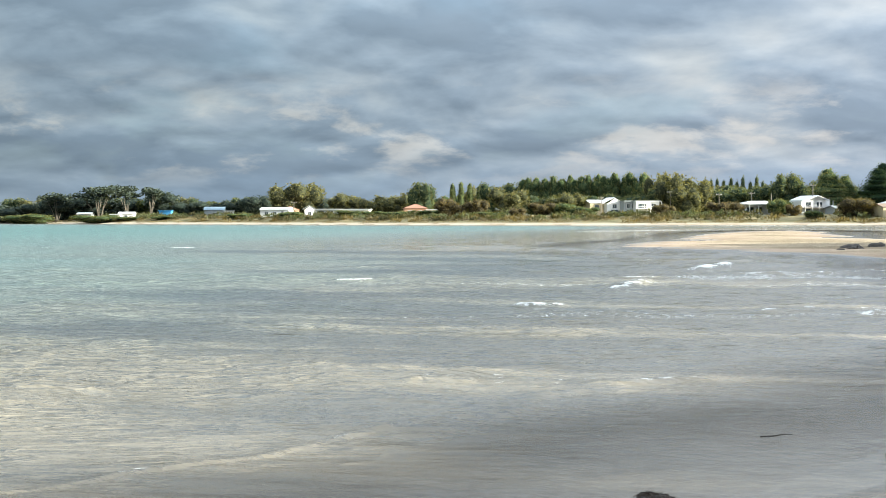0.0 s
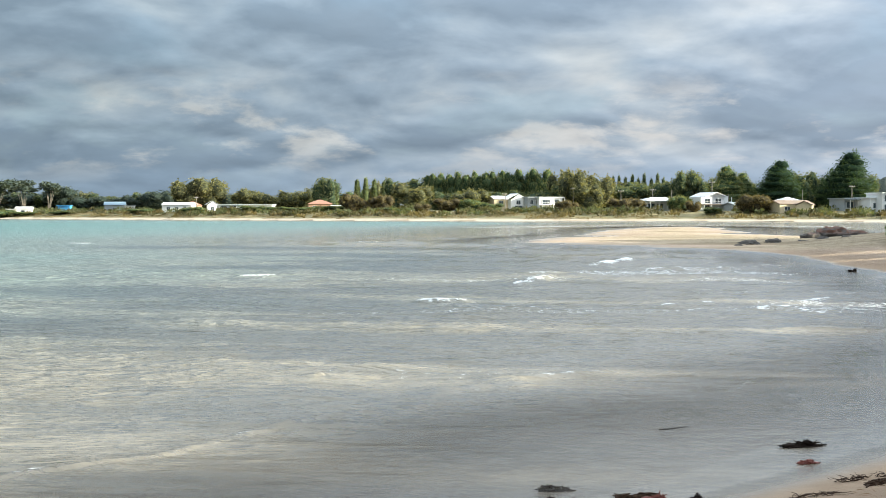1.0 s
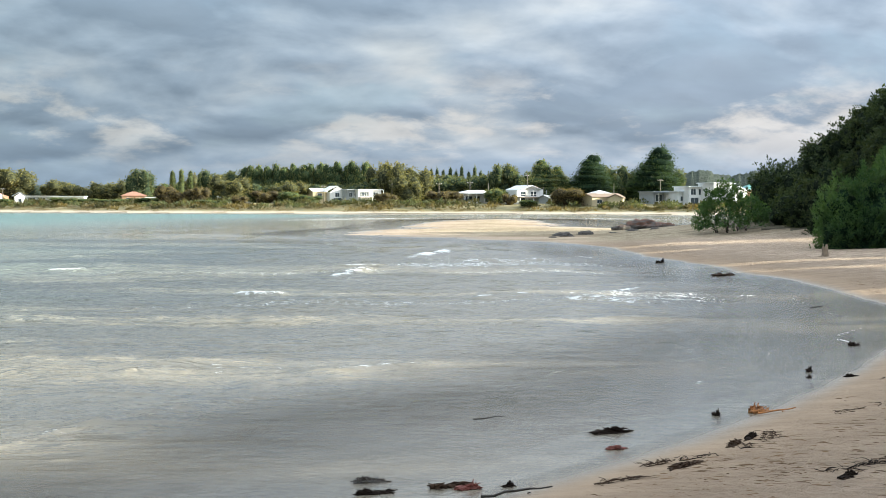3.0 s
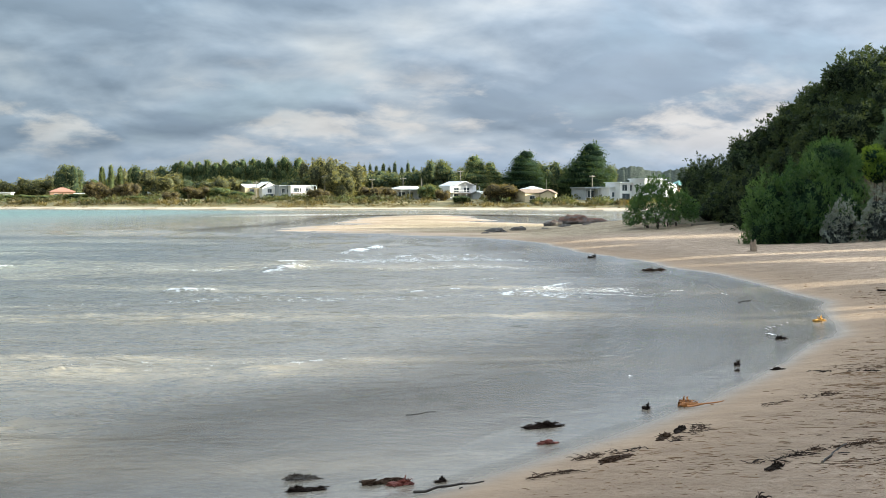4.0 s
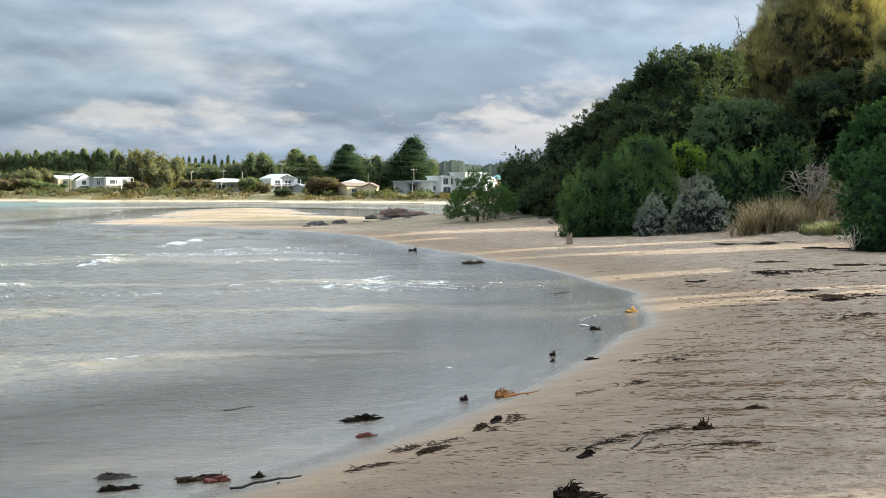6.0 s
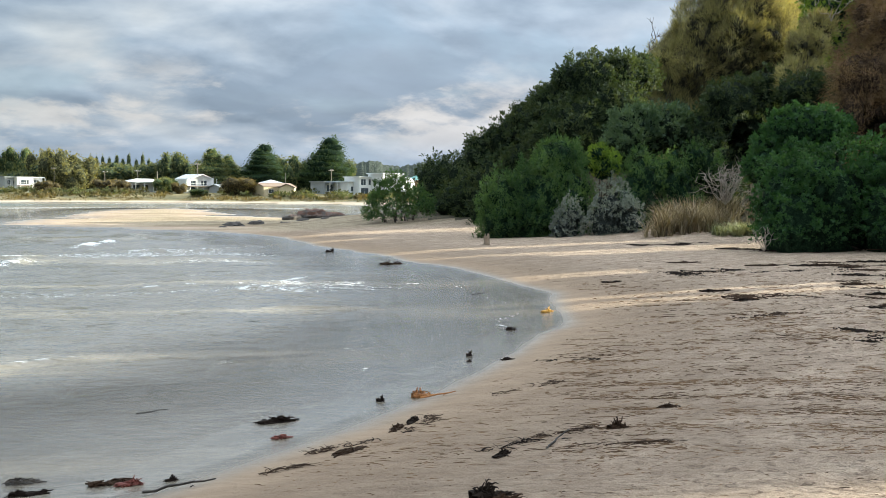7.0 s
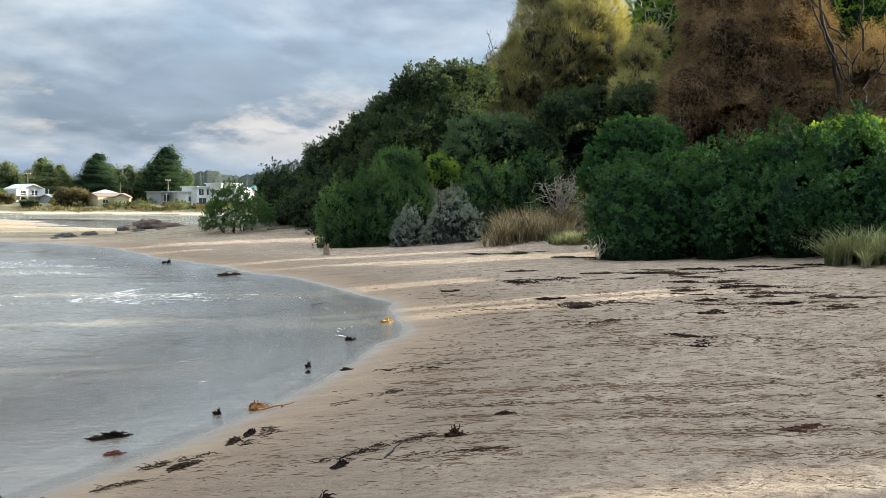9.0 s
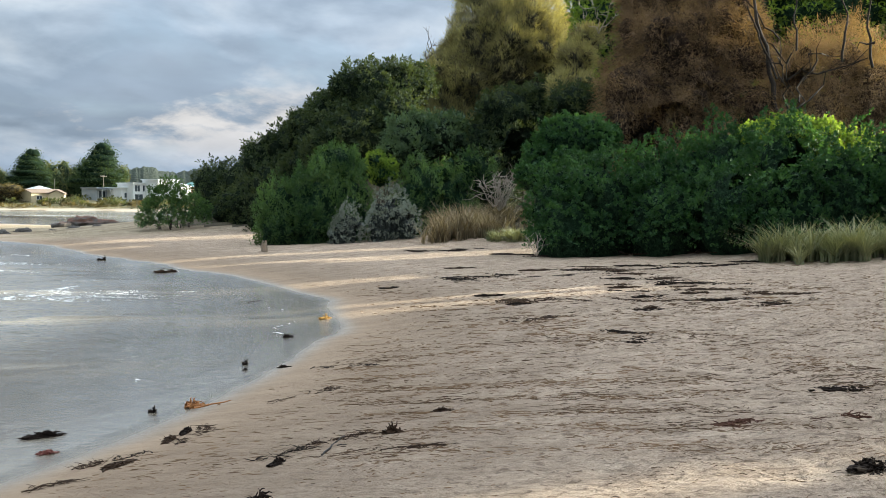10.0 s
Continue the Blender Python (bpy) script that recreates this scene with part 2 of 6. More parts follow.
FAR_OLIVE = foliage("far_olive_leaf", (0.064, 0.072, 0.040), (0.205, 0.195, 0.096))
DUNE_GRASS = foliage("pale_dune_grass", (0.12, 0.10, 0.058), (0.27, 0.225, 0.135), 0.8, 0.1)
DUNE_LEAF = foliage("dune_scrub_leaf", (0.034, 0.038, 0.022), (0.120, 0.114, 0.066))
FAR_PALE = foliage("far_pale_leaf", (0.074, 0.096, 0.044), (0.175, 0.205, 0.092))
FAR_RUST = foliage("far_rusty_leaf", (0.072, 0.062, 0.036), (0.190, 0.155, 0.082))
PINE = foliage("pine_needle", (0.014, 0.032, 0.019), (0.048, 0.078, 0.036))
# core colours: the shade between leaves is painted into them
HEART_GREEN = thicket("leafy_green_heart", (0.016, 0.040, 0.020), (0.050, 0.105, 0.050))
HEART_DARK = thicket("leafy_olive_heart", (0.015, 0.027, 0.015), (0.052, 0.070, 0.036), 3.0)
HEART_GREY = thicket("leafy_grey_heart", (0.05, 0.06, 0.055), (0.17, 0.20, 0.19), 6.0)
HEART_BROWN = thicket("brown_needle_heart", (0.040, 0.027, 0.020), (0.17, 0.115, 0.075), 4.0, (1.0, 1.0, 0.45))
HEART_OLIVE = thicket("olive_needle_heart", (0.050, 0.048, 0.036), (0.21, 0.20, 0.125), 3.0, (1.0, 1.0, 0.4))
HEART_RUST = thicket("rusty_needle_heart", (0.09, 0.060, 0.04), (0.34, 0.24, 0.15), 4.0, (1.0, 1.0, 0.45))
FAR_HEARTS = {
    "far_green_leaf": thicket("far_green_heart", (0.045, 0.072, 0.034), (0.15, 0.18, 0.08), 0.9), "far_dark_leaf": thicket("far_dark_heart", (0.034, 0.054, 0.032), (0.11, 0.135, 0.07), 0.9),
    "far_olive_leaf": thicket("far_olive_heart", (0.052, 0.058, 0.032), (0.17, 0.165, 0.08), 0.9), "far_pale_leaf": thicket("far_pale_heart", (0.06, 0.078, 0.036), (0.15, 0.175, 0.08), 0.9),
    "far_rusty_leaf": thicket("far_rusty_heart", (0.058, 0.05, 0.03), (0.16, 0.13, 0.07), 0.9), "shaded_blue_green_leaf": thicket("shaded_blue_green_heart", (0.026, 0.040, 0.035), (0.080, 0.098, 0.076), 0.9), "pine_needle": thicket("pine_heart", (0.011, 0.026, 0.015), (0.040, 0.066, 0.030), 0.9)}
HEARTS = {"glossy_green_leaf": HEART_GREEN, "upright_green_shoot": HEART_GREEN, "sunlit_green_leaf": HEART_GREEN, "blue_green_leaf": HEART_DARK, "dark_olive_leaf": HEART_DARK,
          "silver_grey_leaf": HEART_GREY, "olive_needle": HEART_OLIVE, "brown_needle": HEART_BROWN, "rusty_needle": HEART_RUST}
BARK_DARK = plain("dark_bark", (0.028, 0.021, 0.016), 0.95, 0.4, 6.0, 0.6)
BARK = plain("bark", (0.05, 0.04, 0.03), 0.95, 0.4, 6.0, 0.6)
BARK_PALE = plain("pale_bark", (0.17, 0.15, 0.125), 0.9, 0.3, 4.0, 0.5)
DEADWOOD = plain("bleached_wood", (0.30, 0.26, 0.22), 0.9, 0.3, 8.0, 0.5)
DRIFT = plain("wet_driftwood", (0.022, 0.017, 0.013), 0.6, 0.4, 14.0, 0.5)
WEED_BLACK = plain("black_seaweed", (0.018, 0.012, 0.009), 0.9, 0.5, 18.0, 0.6, spec=0.12)
WEED_BROWN = plain("brown_seaweed", (0.048, 0.028, 0.017), 0.85, 0.5, 18.0, 0.6, spec=0.15)
WEED_MAT = plain("reddish_dry_weed", (0.095, 0.045, 0.030), 0.9, 0.5, 18.0, 0.6, spec=0.12)
WEED_RED = plain("red_seaweed", (0.16, 0.035, 0.022), 0.55, 0.5, 18.0, 0.5)
KELP = plain("orange_kelp", (0.34, 0.13, 0.03), 0.4, 0.4, 12.0, 0.5)
KELP_GOLD = plain("golden_kelp", (0.55, 0.30, 0.05), 0.45, 0.3, 12.0, 0.5)
LITTER = foliage("dry_weed_strand", (0.06, 0.038, 0.026), (0.27, 0.17, 0.105), 0.9, 0.05)
STUMP_WOOD = plain("weathered_stump_wood", (0.26, 0.20, 0.145), 0.9, 0.35, 9.0, 0.6)
WHITE = plain("white_paint", (0.80, 0.80, 0.79), 0.55, 0.06, 0.6)
CREAM = plain("cream_render", (0.62, 0.52, 0.34), 0.75, 0.1, 0.6)
BRICK = plain("orange_brick", (0.40, 0.24, 0.16), 0.85, 0.2, 1.5)
GREY_WALL = plain("grey_cladding", (0.33, 0.36, 0.38), 0.7, 0.15, 1.0)
ROOF_WHITE = plain("pale_metal_roof", (0.74, 0.76, 0.77), 0.45, 0.1, 0.5)
ROOF_GREY = plain("grey_metal_roof", (0.30, 0.33, 0.35), 0.5, 0.15, 0.5)
ROOF_BROWN = plain("brown_tile_roof", (0.24, 0.18, 0.135), 0.8, 0.2, 0.8)
ROOF_RED = plain("terracotta_roof", (0.38, 0.19, 0.13), 0.8, 0.2, 0.8)
ROOF_TEAL = plain("green_metal_roof", (0.10, 0.27, 0.25), 0.5, 0.15, 0.5)
ROOF_BLUE = plain("dull_blue_roof", (0.20, 0.29, 0.36), 0.5, 0.15, 0.5)
BLUE = plain("bright_blue_cladding", (0.06, 0.30, 0.62), 0.55, 0.12, 0.8)
DECK = plain("deck_timber", (0.17, 0.13, 0.10), 0.8, 0.2, 2.0)
POLE_WOOD = plain("weathered_pole_wood", (0.27, 0.24, 0.20), 0.9, 0.25, 2.0)
HILL = plain("wooded_hill", (0.045, 0.06, 0.045), 1.0, 0.45, 0.03, 0.8, 6.0)
# the headland's distance haze is painted as its pale blue colour
HAZE_HILL = plain("hazy_hill", (0.20, 0.26, 0.32), 1.0, 0.12, 0.004)


def make_glass():
    m, n = material("window_glass")
    k = n.noise(place(n), 0.4)
    finish(n, n.ramp(k, [(0.3, (0.03, 0.045, 0.055)), (0.7, (0.06, 0.08, 0.095))]), 0.06, spec=0.9)
    return m


def make_rock():
    m, n = material("granite_with_lichen")
    geo = n.add("ShaderNodeNewGeometry")
    p = geo.outputs["Position"]
    z = n.add("ShaderNodeSeparateXYZ", ins={0: p}).outputs[2]
    grain = n.noise(p, 7.0, 7.0, 0.65)
    stone = n.ramp(grain, [(0.3, (0.028, 0.026, 0.024)), (0.55, (0.075, 0.067, 0.06)), (0.75, (0.15, 0.135, 0.118))])
    patch = n.noise(p, 1.1, 5.0, 0.7, 0.5)
    lichen = n.math("MULTIPLY", n.span(patch, 0.39, 0.53), n.span(z, 0.65, 1.05))
    finish(n, n.mix(n.math("MULTIPLY", lichen, 0.75), stone, (0.15, 0.058, 0.032)), 0.85, grain, 0.8, 0.12)
    return m


GLASS, ROCK = make_glass(), make_rock()

# ================= the lie of the land =================
NEAR_LAND = [(-900, -300), (-300, -120), (-40, -18), (-14, 0), (-6, 6.2), (0, 10.3), (4.6, 14.1), (7.6, 16.7), (9.7, 18.8), (12.2, 21.6),
             (15.5, 25.9), (17.7, 29.3), (19.6, 33.3), (22, 40.2), (23.8, 48.5), (25, 58), (26.8, 72), (28.6, 83), (28.5, 93), (26, 100),
             (21, 107), (15, 118), (13, 128), (17, 143), (26, 165), (36, 200), (47, 235), (62, 258), (72, 258), (73, 240), (66, 212),
             (60, 180), (57, 160), (62, 149), (80, 146), (120, 150), (400, 190), (900, 200), (6000, 200), (6000, -6000), (-6000, -6000), (-6000, -300)]
FAR_LAND = [(-6000, 1900), (-1500, 1150), (-420, 740), (-200, 640), (-90, 535), (-17, 468), (30, 440), (70, 424), (110, 416), (142, 392),
            (165, 368), (230, 328), (330, 292), (900, 280), (6000, 280), (6000, 6000), (-6000, 6000)]
SCRUB_EDGE = [(30, -60), (33, 0), (37, 22), (39.5, 32), (40, 42), (42, 50), (41, 62), (49, 71), (46, 90), (43, 104), (52, 122), (70, 132), (300, 160), (6000, 160), (6000, -6000), (25, -6000)]


def signed_distance(poly, x, y):
    """Metres inside (plus) or outside (minus) a closed outline."""
    best, inside = np.full(x.shape, 1e12), np.zeros(x.shape, bool)
    for (ax, ay), (bx, by) in zip(poly, poly[1:] + poly[:1]):
        ex, ey = bx - ax, by - ay
        k = np.clip(((x - ax) * ex + (y - ay) * ey) / (ex * ex + ey * ey), 0, 1)
        best = np.minimum(best, (x - ax - k * ex) ** 2 + (y - ay - k * ey) ** 2)
        if ay != by:
            inside ^= ((ay > y) != (by > y)) & (x < ex * (y - ay) / ey + ax)
    return np.where(inside, 1, -1) * np.sqrt(best)


def smooth(v, a, b):
    k = np.clip((v - a) / (b - a), 0, 1)
    return k * k * (3 - 2 * k)


def wavy(x, y, scale, seed):
    """Cheap smooth noise from crossed sines, about -1 to 1."""
    r = np.random.RandomState(seed)
    out = 0
    for k in range(7):
        a, f, ph = r.uniform(0, 6.28), r.uniform(0.6, 1.7) / scale, r.uniform(0, 6.28)
        out = out + np.sin((np.cos(a) * x + np.sin(a) * y) * f * 6.28 + ph)
    return out / 4.0


def lattice_noise(x, y, seed):
    """Smooth noise on a unit lattice, 0 to 1."""
    ix, iy = np.floor(x).astype(np.int64), np.floor(y).astype(np.int64)
    fx, fy = x - ix, y - iy
    fx, fy = fx * fx * (3 - 2 * fx), fy * fy * (3 - 2 * fy)

    def knot(a, b):
        h = (a * 374761393 + b * 668265263 + seed * 1442695) & 0x7FFFFFFF
        h = ((h ^ (h >> 13)) * 1274126177) & 0x7FFFFFFF
        return ((h ^ (h >> 16)) & 0xFFFF) / 65535.0

    top = knot(ix, iy) * (1 - fx) + knot(ix + 1, iy) * fx
    low = knot(ix, iy + 1) * (1 - fx) + knot(ix + 1, iy + 1) * fx
    return top * (1 - fy) + low * fy


def trodden(x, y, z):
    """Loose dry sand: dents and ridges a hand or a foot wide, drawn out along the beach."""
    u, v = 0.81 * x - 0.59 * y, 0.59 * x + 0.81 * y
    ridge = 0.0
    for k, (f, a) in enumerate(((1.1, 0.018), (2.6, 0.030), (5.2, 0.034), (9.5, 0.022))):
        q = lattice_noise(u * f * 0.45 + 31 * k, v * f * 1.45, 7 + k)
        ridge = ridge + a * (1 - 2 * np.abs(2 * q - 1))
    patchy = 0.45 + 0.55 * smooth(wavy(x, y, 7.0, 15), -0.6, 0.5)
    return ridge * patchy * smooth(z, 0.22, 0.7) * smooth(np.hypot(x, y), 60, 30)


def shore_gap(x, y):
    """Metres inland of the wet edge, and the width of the wet flat below it."""
    d1 = signed_distance(NEAR_LAND, x, y) + wavy(x, y, 9.0, 3) * 0.35 * smooth(np.hypot(x, y), 10, 40)
    return d1, 1.5 * smooth(y, 95, 70) * (d1 > -30) * (1 + 0.35 * wavy(x, y, 8.0, 12))


def height(x, y):
    x, y = np.asarray(x, float), np.asarray(y, float)
    d2, d3 = signed_distance(FAR_LAND, x, y), signed_distance(SCRUB_EDGE, x, y)
    d1, flat_sand = shore_gap(x, y)
    spit = smooth(y, 82, 110) * smooth(d3, 1, -9)
    dd = np.maximum(d1, 0)
    beach = 0.66 * (1 - np.exp(-dd / 6.5)) + 0.019 * np.clip(dd - 8, 0, 40)
    beach = beach * (1 - 0.70 * spit) + spit * 0.07 * wavy(x * 0.3 + y * 0.1, y, 13.0, 5) * smooth(d1, 1, 6)
    dune = 0.35 * smooth(d3, -1.5, 4) + 5.5 * smooth(d3, 4, 26)
    stand = 0.75 * np.exp(-(x * x + y * y) / 14.0)
    near = 0.055 * smooth(y, 95, 70) + beach + dune + stand + 0.02 * wavy(x, y, 2.3, 8) * smooth(d1, 2, 8)
    far = 1.0 * smooth(d2, 0, 11) + 1.1 * smooth(d2, 9, 21) + 1.2 * smooth(d2, 18, 38) + 0.4 * wavy(x, y, 30, 4) * smooth(d2, 12, 40)
    sea = np.maximum(np.maximum(d1, d2), -250.0)
    depth = -0.022 * np.maximum(-sea - flat_sand, 0) - 0.5 * smooth(-sea, 40, 120) + 0.055 * smooth(sea, -flat_sand - 0.01, 0) * (flat_sand > 0.1)
    return np.where(d1 > 0, near, np.where(d2 > 0, far, depth))


def ground_z(x, y):
    return float(height(np.array([x]), np.array([y]))[0])


def mesh_from(name, verts, faces, mat, smooth_faces=False):
    """A mesh from arrays: faces is an array with three or four columns."""
    verts, faces = np.asarray(verts, np.float32), np.asarray(faces, np.int32)
    me = bpy.data.meshes.new(name)
    cols = faces.shape[1]
    me.vertices.add(len(verts))
    me.vertices.foreach_set("co", verts.ravel())
    me.loops.add(faces.size)
    me.loops.foreach_set("vertex_index", faces.ravel())
    me.polygons.add(len(faces))
    me.polygons.foreach_set("loop_start", np.arange(0, faces.size, cols, dtype=np.int32))
    me.polygons.foreach_set("loop_total", np.full(len(faces), cols, np.int32))
    me.polygons.foreach_set("use_smooth", np.full(len(faces), smooth_faces, bool))
    for one in (mat if isinstance(mat, list) else [mat]):
        me.materials.append(one)
    me.update(calc_edges=True)
    return me


def part(name, me, parent=None, label=""):
    ob = new(name, me)
    if parent is not None:
        ob.parent = parent
    return tagged(ob, label) if label else ob


def polar(radii, angles):
    r, a = np.meshgrid(radii, np.radians(angles), indexing="ij")
    x, y = r * np.sin(a), r * np.cos(a)
    i, j = np.meshgrid(np.arange(len(radii) - 1), np.arange(len(angles) - 1), indexing="ij")
    k = (i * len(angles) + j).ravel()
    quads = np.stack([k, k + len(angles), k + len(angles) + 1, k + 1], 1)
    return x.ravel(), y.ravel(), quads


# ground: one sheet to the horizon
angles = np.concatenate([np.arange(-150, -24, 3.0), np.arange(-24, 4, 0.3), np.arange(4, 60, 0.2), np.arange(60, 210.1, 3.0)])
radii = np.concatenate([[0.02], np.geomspace(0.6, 5.5, 14), np.geomspace(6.0, 8.0, 12), np.geomspace(8.03, 46.0, 430), np.geomspace(46.6, 760.0, 130), np.geomspace(790, 4800, 24)])
gx, gy, quads = polar(radii, angles)
gz = height(gx, gy)
gz = gz + trodden(gx, gy, gz) * (signed_distance(SCRUB_EDGE, gx, gy) < 1)
ground_mesh = mesh_from("ground", np.stack([gx, gy, gz], 1), quads, [SAND, FAR_GROUND, SCRUB_FLOOR], True)
mid = quads[:, 0]
far_side = (signed_distance(FAR_LAND, gx[mid], gy[mid]) > -4).astype(np.int32)
far_side[signed_distance(SCRUB_EDGE, gx[mid], gy[mid]) + 0.7 * wavy(gx[mid], gy[mid], 3.0, 6) > 1.6] = 2
ground_mesh.polygons.foreach_set("material_index", far_side)
ground = tagged(new("ground", ground_mesh), "pale sand beach and spit rising to scrubby land", "ground", kind="structure")

# ---- sea ----
SWELLS = [  # middle x, y, half length, direction of the crest in degrees, height, foam
    (10.45, 38.91, 1.5, 28, 0.12, 0.9),
    (-4.11, 59.67, 1.4, 16, 0.12, 0.9),
    (-24.63, 122.81, 2.0, 6, 0.14, 0.9),
    (3.83, 22.96, 1.8, 8, 0.09, 0.5),
    (2.28, 21.48, 1.3, 20, 0.08, 0.0),
    (-0.1, 22.95, 0.8, 5, 0.08, 0.0),
    (4.01, 122.11, 5.0, 4, 0.2, 0.75),
    (8.73, 60.07, 1.6, 4, 0.1, 0.7),
    (16.95, 64.15, 3.6, 8, 0.1, 0.8),
    (14.96, 41.49, 2.2, 35, 0.07, 0.8),
    (12.53, 37.46, 1.2, 10, 0.08, 0.9),
    (17.85, 39.18, 1.4, -25, 0.04, 0.6),
    (21.77, 66.42, 3.0, 50, 0.08, 0.8),
    (15.2, 62.4, 4.2, 64, 0.10, 0.7),
    (14.4, 73.8, 7.0, 66, 0.22, 1.0),
    (7.7, 54.0, 4.0, 62, 0.20, 1.0),
    (3.1, 41.9, 1.3, 5, 0.20, 1.0),
    (7.11, 19.72, 0.8, 25, 0.07, 0.35),
]

FRONTS = [  # low wave fronts that run up the shallows: height, width of the face, foam, points
    (0.035, 0.09, 0.42, ((-6.5, 11.8), (-4.3, 14.0), (-3.0, 15.3), (-1.4, 17.1), (0.6, 19.1), (2.1, 20.0), (3.9, 20.6))),
    (0.05, 0.09, 0.26, ((-1.6, 12.2), (0.7, 13.6), (2.0, 14.6), (3.4, 15.4), (5.0, 16.3), (6.4, 18.0), (7.4, 19.6), (10.0, 22.7), (12.0, 25.6), (13.4, 28.0))),
    (0.03, 0.06, 0.60, ((18.8, 39.7), (18.6, 35.3), (17.5, 31.0), (17.5, 29.9), (15.4, 27.5), (13.2, 24.1))),
    (0.03, 0.06, 0.40, ((12.4, 23.6), (11.1, 22.1))),
]


def front_gap(points, x, y):
    """Metres from a chain of points, plus on its left, and how far along it the foot lies, 0 to 1."""
    best, side, along = np.full(x.shape, 1e9), np.zeros_like(x), np.zeros_like(x)
    runs = [math.hypot(bx - ax, by - ay) for (ax, ay), (bx, by) in zip(points, points[1:])]
    done = 0.0
    for (ax, ay), (bx, by), run in zip(points, points[1:], runs):
        ex, ey = (bx - ax) / run, (by - ay) / run
        k = np.clip((x - ax) * ex + (y - ay) * ey, 0, run)
        d = np.hypot(x - ax - k * ex, y - ay - k * ey)
        near = d < best
        best = np.where(near, d, best)
        side = np.where(near, np.sign(ex * (y - ay) - ey * (x - ax)), side)
        along = np.where(near, (done + k) / sum(runs), along)
        done += run
    return best * side, along


def make_sea():
    angles = np.concatenate([np.arange(-150, -23, 4.0), np.arange(-23, 46, 0.2), np.arange(46, 210, 4.0)])
    radii = np.concatenate([np.geomspace(6.0, 9.6, 30), np.geomspace(9.65, 75.0, 640), np.geomspace(75.6, 240, 120), np.geomspace(246, 4000, 45)])
    x, y, quads = polar(radii, angles)
    bed = height(x, y)
    keep = (bed[quads].min(1) < 0.035)
    quads = quads[keep]
    used, back = np.unique(quads, return_inverse=True)
    quads = back.reshape(-1, 4)
    x, y, bed = x[used], y[used], bed[used]
    depth = np.maximum(0.02 - bed, 0)
    calm = smooth(depth, 0.0, 0.5)
    far = np.hypot(x, y)
    z = 0.02 + calm * (0.02 * wavy(x, y * 2.2, 7.0, 21) + 0.012 * wavy(x, y * 2.0, 2.6, 22)) * smooth(far, 400, 60)
    # wind ripples with sharp crests, in patches
    along, over = 0.966 * x - 0.259 * y, 0.259 * x + 0.966 * y
    patchy = 0.35 + 0.65 * smooth(wavy(x, y * 2.0, 13.0, 23), -0.4, 0.6)
    for k, (long, tall) in enumerate(((2.6, 0.08), (1.25, 0.085), (0.62, 0.055), (0.3, 0.022))):
        q = lattice_noise(along / long * 0.36 + 17 * k + 0.2 * wavy(x, y, 3.0, 24), over / long + 9 * k, 30 + k)
        z += smooth(depth, 0.0, 0.05) * patchy * tall * (1 - np.abs(2 * q - 1)) ** 1.5 * smooth(far, 220 * long ** 0.5, 40 * long ** 0.5)
    foam = np.zeros_like(x)
    gap, flat = shore_gap(x, y)
    for k, (cx, cy, half, turn, tall, white) in enumerate(SWELLS):
        a = radians(turn)
        bend = 0.25 * half * np.sin((x - cx) / half * 1.7 + k)
        along = (x - cx) * math.cos(a) + (y - cy) * math.sin(a)
        over = -(x - cx) * math.sin(a) + (y - cy) * math.cos(a) + bend * 0.5
        ragged = 0.55 + 0.45 * wavy(x, y, 0.8 * half, 40 + k)
        ends = smooth(np.abs(along), half, half * 0.5)
        wide = 0.22 + 0.9 * tall + 0.04 * half
        ridge = np.where(over < 0, np.exp(-(over / (0.55 * wide)) ** 2), np.exp(-(over / (1.5 * wide)) ** 2))
        z += tall * ends * ridge * (0.7 + 0.3 * ragged)
        spill = np.exp(-((over - 0.15 * wide) / (0.75 * wide)) ** 2)
        foam = np.maximum(foam, 0.74 * white * ends * spill * np.clip(ragged + 0.3 + 0.3 * wavy(x, y, 0.35 * half, 60 + k), 0, 1.1))
    # thin lace of foam along bands where waves have broken
    for cy, wide, amount, x0, x1 in ((38.6, 1.1, 0.36, -4, 19), (56, 2.0, 0.38, -6, 22), (63, 3.0, 0.46, 8, 24), (24, 1.5, 0.32, -3, 6), (48, 1.6, 0.36, 10, 21)):
        band = np.exp(-((y - cy + 0.12 * x + wavy(x, y, 9, int(cy))) / wide) ** 2)
        foam = np.maximum(foam, amount * band * smooth(x, x0, x0 + 4) * smooth(x, x1, x1 - 4))
    # lace that spreads behind a spent breaker
    for cx, cy, rx, ry, amount in ((15.2, 39.0, 3.2, 3.6, 0.52), (16.5, 64.0, 4.5, 6.0, 0.44)):
        foam = np.maximum(foam, amount * np.exp(-((x - cx) / rx) ** 4 - ((y - cy) / ry) ** 4) * (0.8 + 0.25 * wavy(x, y * 0.6, 1.6, 91)))
    # the lip of the swash
    foam = np.maximum(foam, 0.36 * np.exp(-((-gap - flat - 0.3 - 0.22 * wavy(x, y, 9.0, 78)) / 0.1) ** 2) * smooth(far, 80, 45) * smooth(wavy(x, y, 6, 77), -0.3, 0.3) * (flat > 0.2))
    for k, (tall, face, white, points) in enumerate(FRONTS):
        d, t = front_gap(points, x, y)
        d = d + 0.22 * wavy(x, y, 3.4, 79 + k) + 0.05 * wavy(x, y, 0.7, 89 + k)
        ends = smooth(t, 0.0, 0.12) * smooth(t, 1.0, 0.85)
        broken = 0.7 + 0.3 * wavy(x, y, 1.9, 83 + k)
        z += tall * ends * broken * np.where(d < 0, np.exp(-(d / (0.5 * face)) ** 2), np.exp(-(d / (2.6 * face)) ** 2))
